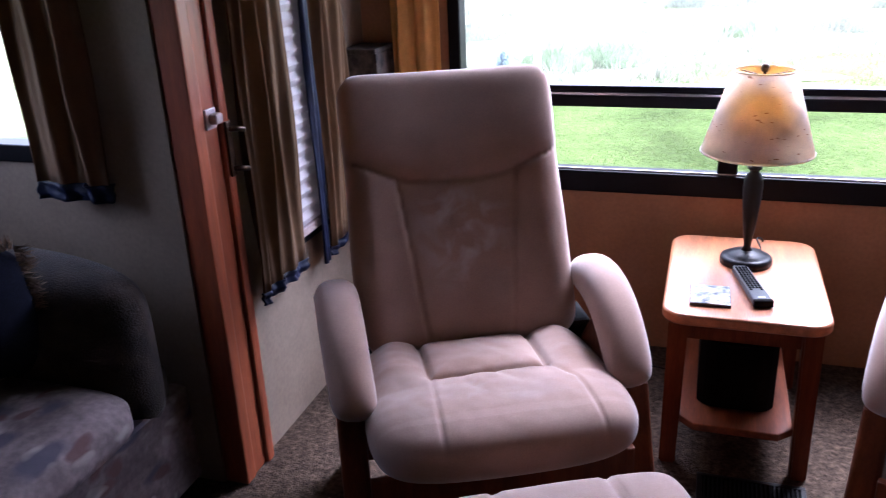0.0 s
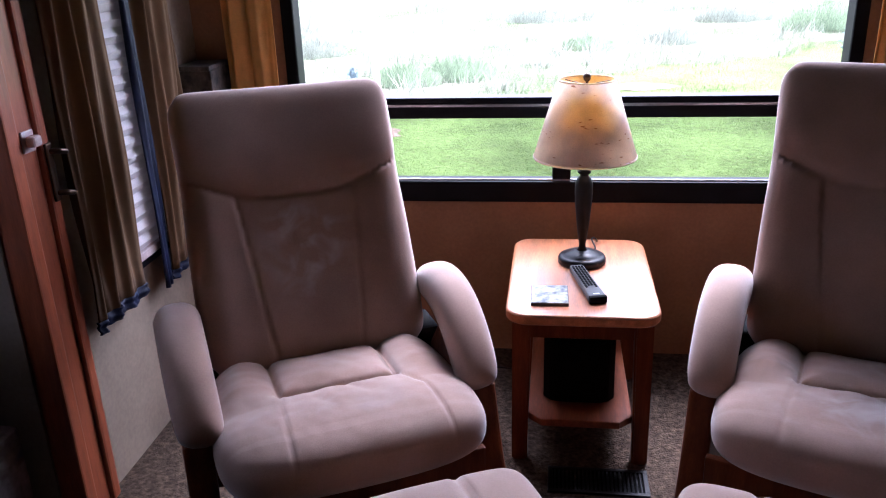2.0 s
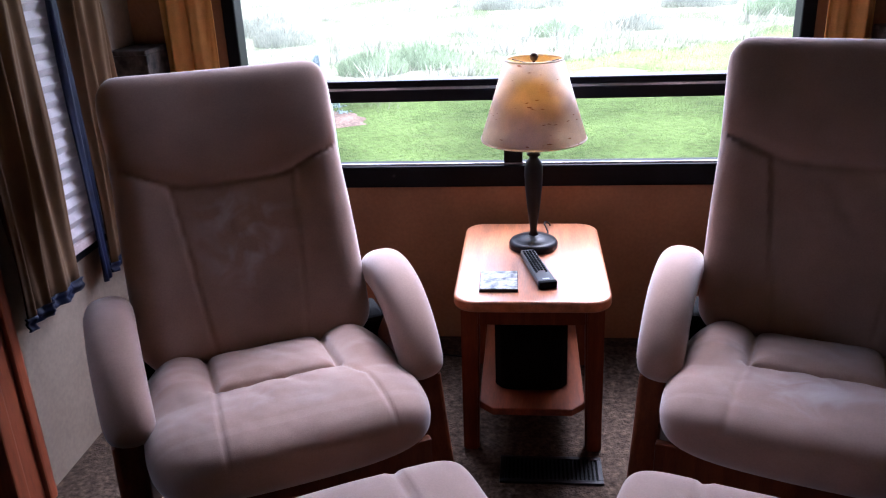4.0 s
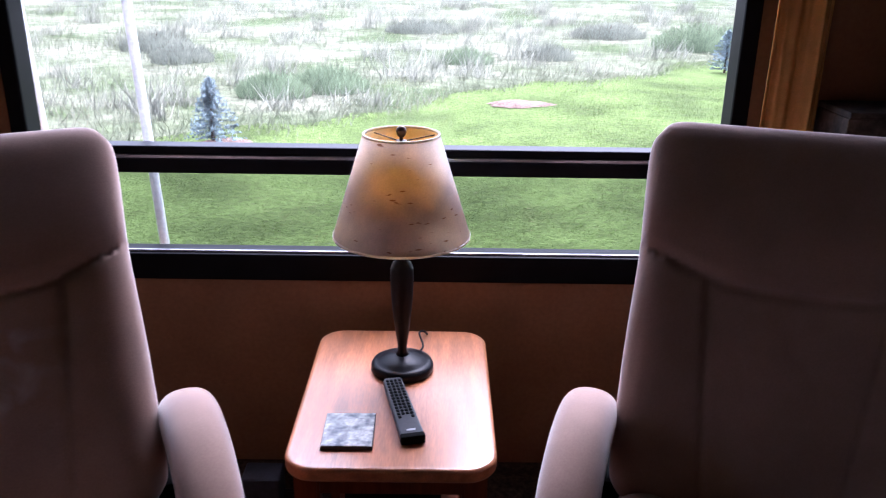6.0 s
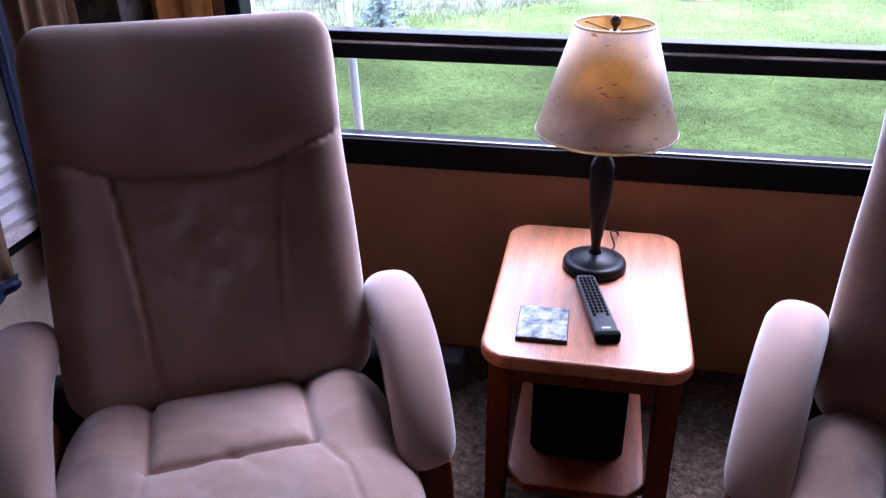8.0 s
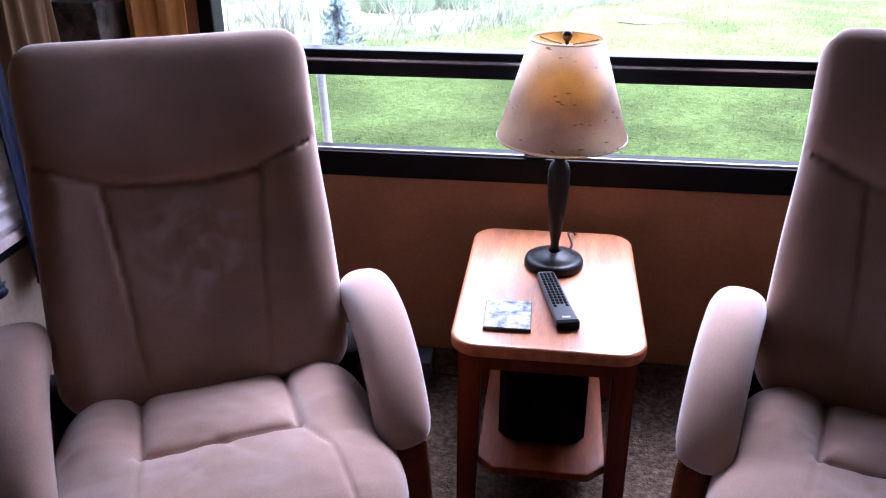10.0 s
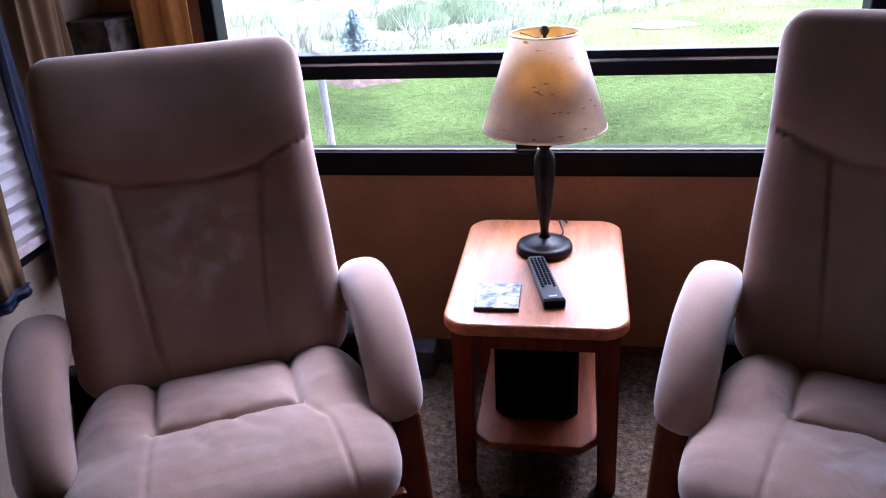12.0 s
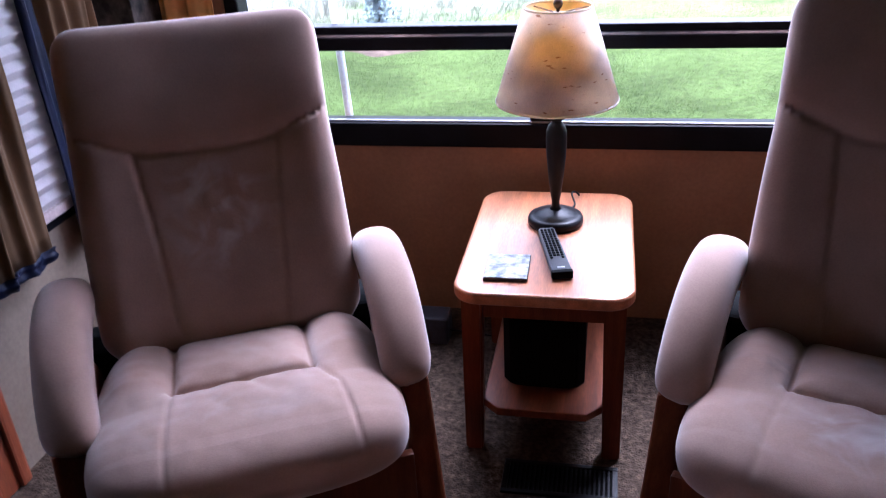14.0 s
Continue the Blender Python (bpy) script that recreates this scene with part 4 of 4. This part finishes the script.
part("armrest", cushion(0.4, 0.2, 0.1, 0.1, lambda a, b, c: (-0.45 + a, -0.13 + c, 0.53 + b - 0.06 * (a / 0.4) ** 2), nu=40, nv=30, power=4), DARK_FUR, sf, "dark brown plush armrest")
part("arm_panel", box(-0.83, -0.075, -0.17, -0.05, 0.28, 0.42, 0.02, 3), DARK_FUR, sf)
pl = thing("throw_pillow", pose(-1.765, -1.27, 0.45, 0, 0, 0) @ pose(0, 0, 0.0, 20, 0, 35), "navy woven throw pillow with brown fringe on the sofa", "pillow")
part("cover", cushion(0.2, 0.19, 0.08, 0.08, lambda a, b, c: (a, -c, 0.19 + b), nu=36, nv=36, power=2.6, edge=1.8), NAVY_CLOTH, pl)
fv, ff = [], []
for i in range(900):
    s = random.random() * 4
    k, f = int(s), (s - int(s)) * 2 - 1
    q = ((0.195, f * 0.185), (-0.195, f * 0.185), (f * 0.195, 0.185), (f * 0.195, -0.185))[k]
    d = ((1, 0), (-1, 0), (0, 1), (0, -1))[k]
    ln, o = 0.02 + 0.022 * random.random(), len(fv)
    j = random.uniform(-0.01, 0.01)
    for wx in (-0.0025, 0.0025):
        fv.append((q[0] + d[1] * wx, random.uniform(-0.012, 0.012), 0.19 + q[1] + d[0] * wx))
    fv.append((q[0] + d[0] * ln + j * d[1], random.uniform(-0.03, 0.03), 0.19 + q[1] + d[1] * ln + j * d[0]))
    ff.append((o, o + 1, o + 2))
part("fringe", (fv, ff), FRINGE, pl)

# ---- outside: ladder, lawn, meadow, young trees ----
GROUND = -0.9
ld = thing("roof_ladder", pose(0, 0, 0), "white tubular roof ladder on the trailer's rear wall", "ladder")
LY = 0.3
for x in (-0.975, -0.695):
    part("rail", tube([(x - 0.045 * (z - 0.7), LY, z) for z in (-0.3, 0.6, 1.6, 2.15)], 0.013, 12, 12), WHITE_METAL, ld)
for z in (-0.05, 0.28, 0.6, 0.93, 1.27, 1.6, 1.92):
    if z not in (0.6, 0.93):
        part("rung", tube([(-0.975 - 0.045 * (z - 0.7), LY, z), (-0.695 - 0.045 * (z - 0.7), LY, z)], 0.012, 10), WHITE_METAL, ld)
for x in (-0.975, -0.695):
    for z in (0.2, 1.75):
        part("bracket", tube([(x - 0.045 * (z - 0.7), NY + 0.065, z), (x - 0.045 * (z - 0.7), LY, z)], 0.009, 8), WHITE_METAL, ld)

verts, faces, nx, ny = [], [], 90, 110
xs = [math.copysign(abs(u) ** 2.6, u) * 2500 for u in np.linspace(-1, 1, nx)]
ys = [-60 + 0 * v if v < 0 else 2500 * v ** 3.2 for v in np.linspace(-0.01, 1, ny)]
for x in xs:
    for y in ys:
        h = 0.12 * noise.noise((x * 0.12, y * 0.12, 0)) * min(1, max(0, (y - 2) / 6)) if y < 80 else 0.0
        verts.append((x, y, GROUND + h))
faces = [(i * ny + j, (i + 1) * ny + j, (i + 1) * ny + j + 1, i * ny + j + 1) for i in range(nx - 1) for j in range(ny - 1)]
tagged(link_mesh("ground", verts, faces, LAWN), "green mown lawn running out to open meadow", "ground", kind="structure")


def ground_height(x, y):
    return GROUND + 0.12 * noise.noise((x * 0.12, y * 0.12, 0)) * min(1, max(0, (y - 2) / 6))


def lawn_edge(x):
    return 10.9 + 0.87 * x + 0.35 * math.sin(1.3 * x)


# the rough meadow starts at the lawn's edge
verts, faces, nx, ny = [], [], 121, 40
for i in range(nx):
    x = -36 + 0.6 * i
    for j in range(ny):
        y = max(4.0, lawn_edge(x)) + 0.25 * math.sin(4.1 * x) + 260 * (j / (ny - 1)) ** 2.5
        verts.append((x, y, (ground_height(x, y) if y < 80 else GROUND) + (0.03 if j > 5 else -0.03 + 0.012 * j) + 0.05 * min(1, j / 6) * abs(noise.noise((x * 0.9, y * 0.9, 2)))))
faces = [(i * ny + j, (i + 1) * ny + j, (i + 1) * ny + j + 1, i * ny + j + 1) for i in range(nx - 1) for j in range(ny - 1)]
tagged(link_mesh("meadow_ground", verts, faces, MEADOW), "pale rough meadow ground beyond the lawn", "meadow", kind="structure")


def blades(name, count, spot, height, width, mat, label, category):
    """Many single blades of grass as one object."""
    rng = np.random.default_rng(len(name) * 7 + count)
    verts, faces = [], []
    for _ in range(count):
        p = spot(rng)
        if p is None:
            continue
        x, y, k = p
        z, h, w, a = ground_height(x, y) - 0.01, height * k * rng.uniform(0.6, 1.3), width * rng.uniform(0.6, 1.4), rng.uniform(0, 6.28)
        lx, ly = rng.normal(0.15, 0.45) * h, rng.normal(0, 0.4) * h
        o = len(verts)
        a = abs(math.fmod(a, 3.1416)) - 1.5708
        verts += [(x - w * math.cos(a), y - w * math.sin(a), z), (x + w * math.cos(a), y + w * math.sin(a), z), (x + lx, y + ly, z + h)]
        faces.append((o, o + 1, o + 2))
    ob = link_mesh(name, verts, faces, mat, True)
    # soft blades take the light of the whole sward
    turn = rng.normal(0, 0.22, (len(faces), 2))
    ob.data.normals_split_custom_set([Vector((u, v - 0.25, 0.97)).normalized() for u, v in turn for _ in range(3)])
    return tagged(ob, label, category, kind="stuff")


def lawn_spot(rng):
    y = 2.6 + 14 * rng.random() ** 1.5
    x = rng.uniform(-0.62, 0.62) * (y + 3.5)
    return (x, y, 1.0) if y < lawn_edge(x) else None


def meadow_spot(rng):
    y = 7 + 45 * rng.random() ** 1.4
    x = rng.uniform(-0.62, 0.62) * (y + 3.5)
    if y < lawn_edge(x) + rng.normal(0, 0.25):
        return None
    patch = noise.noise((x * 0.25, y * 0.25, 4.0))
    return (x, y, 0.7 + 0.6 * patch + 0.012 * y)


blades("lawn_grass", 70000, lawn_spot, 0.034, 0.0065, BLADE, "short green lawn grass behind the trailer", "grass")
def edge_spot(rng):
    x = rng.uniform(-5, 11)
    return (x, lawn_edge(x) + rng.normal(0.25, 0.3) + 0.25 * math.sin(4.1 * x), rng.uniform(0.5, 1.2))


blades("edge_grass", 5000, edge_spot, 0.1, 0.008, STRAW, "longer pale green grass where the lawn meets the meadow", "grass")
blades("meadow_grass", 60000, meadow_spot, 0.22, 0.009, STRAW, "tall pale dry meadow grass beyond the lawn", "grass")


def outward(verts, o):
    a, b, c = (np.array(verts[o + k]) for k in range(3))
    return (o, o + 1, o + 2) if np.cross(b - a, c - a) @ (0, -1, 0.3) > 0 else (o, o + 2, o + 1)


def soft(ob, mid):
    """Small leaves take the light of the crown's rounded outline."""
    out = []
    for lp in ob.data.loops:
        v = ob.data.vertices[lp.vertex_index].co - Vector((0, 0, mid))
        out.append((v.normalized() + Vector((0, -0.1, 0.9))).normalized())
    ob.data.normals_split_custom_set(out)


def shrub(x, y, r, h, mat, label, count=900):
    rng = np.random.default_rng(int(abs(x) * 100 + y * 10))
    sh = thing("shrub", pose(x, y, ground_height(x, y)), label, "shrub", "meadow shrubs")
    part("stems", tube([(0, 0, 0), (0.02, 0.01, h * 0.4), (0.06, -0.03, h * 0.75)], [0.03, 0.02, 0.01], 6), BARK, sh)
    verts, faces = [], []
    for _ in range(3 * count):
        # upright wisps, longest in the middle of the clump
        q, g = r * rng.random() ** 0.6, rng.uniform(0, 6.283)
        top = h * (1.1 - 0.65 * (q / r) ** 2) * rng.uniform(0.45, 1.15)
        z0, o = top * rng.uniform(0.0, 0.75), len(verts)
        p = np.array((q * math.cos(g) * 1.15, q * math.sin(g) * 0.8, z0))
        w = 0.0075 * rng.uniform(0.6, 1.5)
        d = np.array((rng.normal(0.25 * math.cos(g), 0.3), rng.normal(0.2 * math.sin(g), 0.3), 1.0)) * rng.uniform(0.06, 0.17)
        verts += [p - (w, 0, 0), p + (w, 0, 0), p + d]
        faces.append(outward(verts, o))
    soft(part("leaves", (verts, faces), mat, sh), 0.3 * h)


for x, y, r, h, mat, count in ((-2.55, 11.0, 0.5, 0.42, SAGE, 1500), (-1.75, 11.5, 0.55, 0.46, SAGE, 1600), (6.3, 18.6, 0.95, 0.72, SAGE, 2200), (7.6, 20.0, 0.8, 0.5, SAGE, 1500),
                               (9.4, 22.0, 1.2, 0.6, GREY_SAGE, 1600), (-5.2, 15.0, 0.55, 0.5, GREY_SAGE, 1300), (-6.4, 17.0, 0.7, 0.55, GREY_SAGE, 1300), (-0.5, 22.0, 0.9, 0.45, GREY_SAGE, 1200),
                               (4.6, 21.0, 0.9, 0.5, GREY_SAGE, 1200), (2.4, 16.4, 0.5, 0.4, GREY_SAGE, 1000), (0.6, 15.2, 0.45, 0.36, SAGE, 900)):
    shrub(x, y, r, h, mat, "soft grey-green clump of shrub in the meadow" if mat is SAGE else "pale grey sagebrush clump in the meadow", count)

# pale tussocks between them
def tussock_spot(rng):
    k = rng.integers(260)
    one = np.random.default_rng(int(k) + 40)
    y = 9 + 26 * one.random() ** 1.2
    x = one.uniform(-0.6, 0.6) * (y + 3.5)
    if y < lawn_edge(x) + 0.5:
        return None
    return (x + rng.normal(0, 0.16), y + rng.normal(0, 0.12), one.uniform(0.6, 1.4))


blades("meadow_tussocks", 15000, tussock_spot, 0.42, 0.009, PALE_STRAW, "pale dry grass tussocks standing in the meadow", "grass")


def spruce(x, y, h, label):
    """A young spruce: a trunk with whorls of drooping needled boughs."""
    rng = np.random.default_rng(int(x * 10 + 900))
    tr = thing("spruce_tree", pose(x, y, ground_height(x, y)), label, "tree", "young spruces")
    part("trunk", tube([(0, 0, 0), (0.005, 0, h * 0.5), (0, 0, h)], [0.025, 0.016, 0.004], 8), BARK, tr)
    verts, faces = [], []
    for i in range(95):
        t = i / 94
        z, ln, a = h * (0.08 + 0.9 * t), h * 0.44 * (1 - t) ** 0.7 * rng.uniform(0.7, 1.15) + 0.02, 2.4 * i + rng.normal(0, 0.2)
        for k in range(34):
            f = rng.random()
            p = np.array((math.cos(a) * ln * f, math.sin(a) * ln * f, z - 0.1 * ln * f + 0.12 * ln * f * f))
            o = len(verts)
            d = rng.normal(0, 1, 3)
            d = d / np.linalg.norm(d) * 0.045
            e = rng.normal(0, 0.008, 3)
            verts += [p - e, p + e, p + d + (0, 0, 0.01)]
            faces.append(outward(verts, o))
    soft(part("needles", (verts, faces), SPRUCE, tr), 0.2 * h)


spruce(-2.72, 8.0, 0.8, "young blue-green spruce on the lawn")
spruce(5.85, 15.0, 0.85, "small young spruce at the lawn's far edge")

for x, y, rx, ry, label in ((1.25, 10.6, 0.5, 0.28, "bare reddish soil patch in the lawn"), (-2.6, 7.8, 0.55, 0.5, "bare soil ring under the young spruce")):
    n = 40
    ring = [(rx * (1 + 0.18 * math.sin(3 * g + x) + 0.1 * math.sin(7 * g)) * math.cos(g), ry * (1 + 0.15 * math.cos(4 * g)) * math.sin(g)) for g in np.linspace(0, 2 * math.pi, n, endpoint=False)]
    verts = [(0, 0, 0.03)] + [(px * 0.6, py * 0.6, 0.025) for px, py in ring] + [(px, py, -0.02) for px, py in ring]
    faces = [(0, 1 + k, 1 + (k + 1) % n) for k in range(n)] + [(1 + k, 1 + n + k, 1 + n + (k + 1) % n, 1 + (k + 1) % n) for k in range(n)]
    ob = tagged(link_mesh("soil_patch", verts, faces, SOIL), label, "soil")
    ob.location = (x, y, ground_height(x, y) + 0.02)
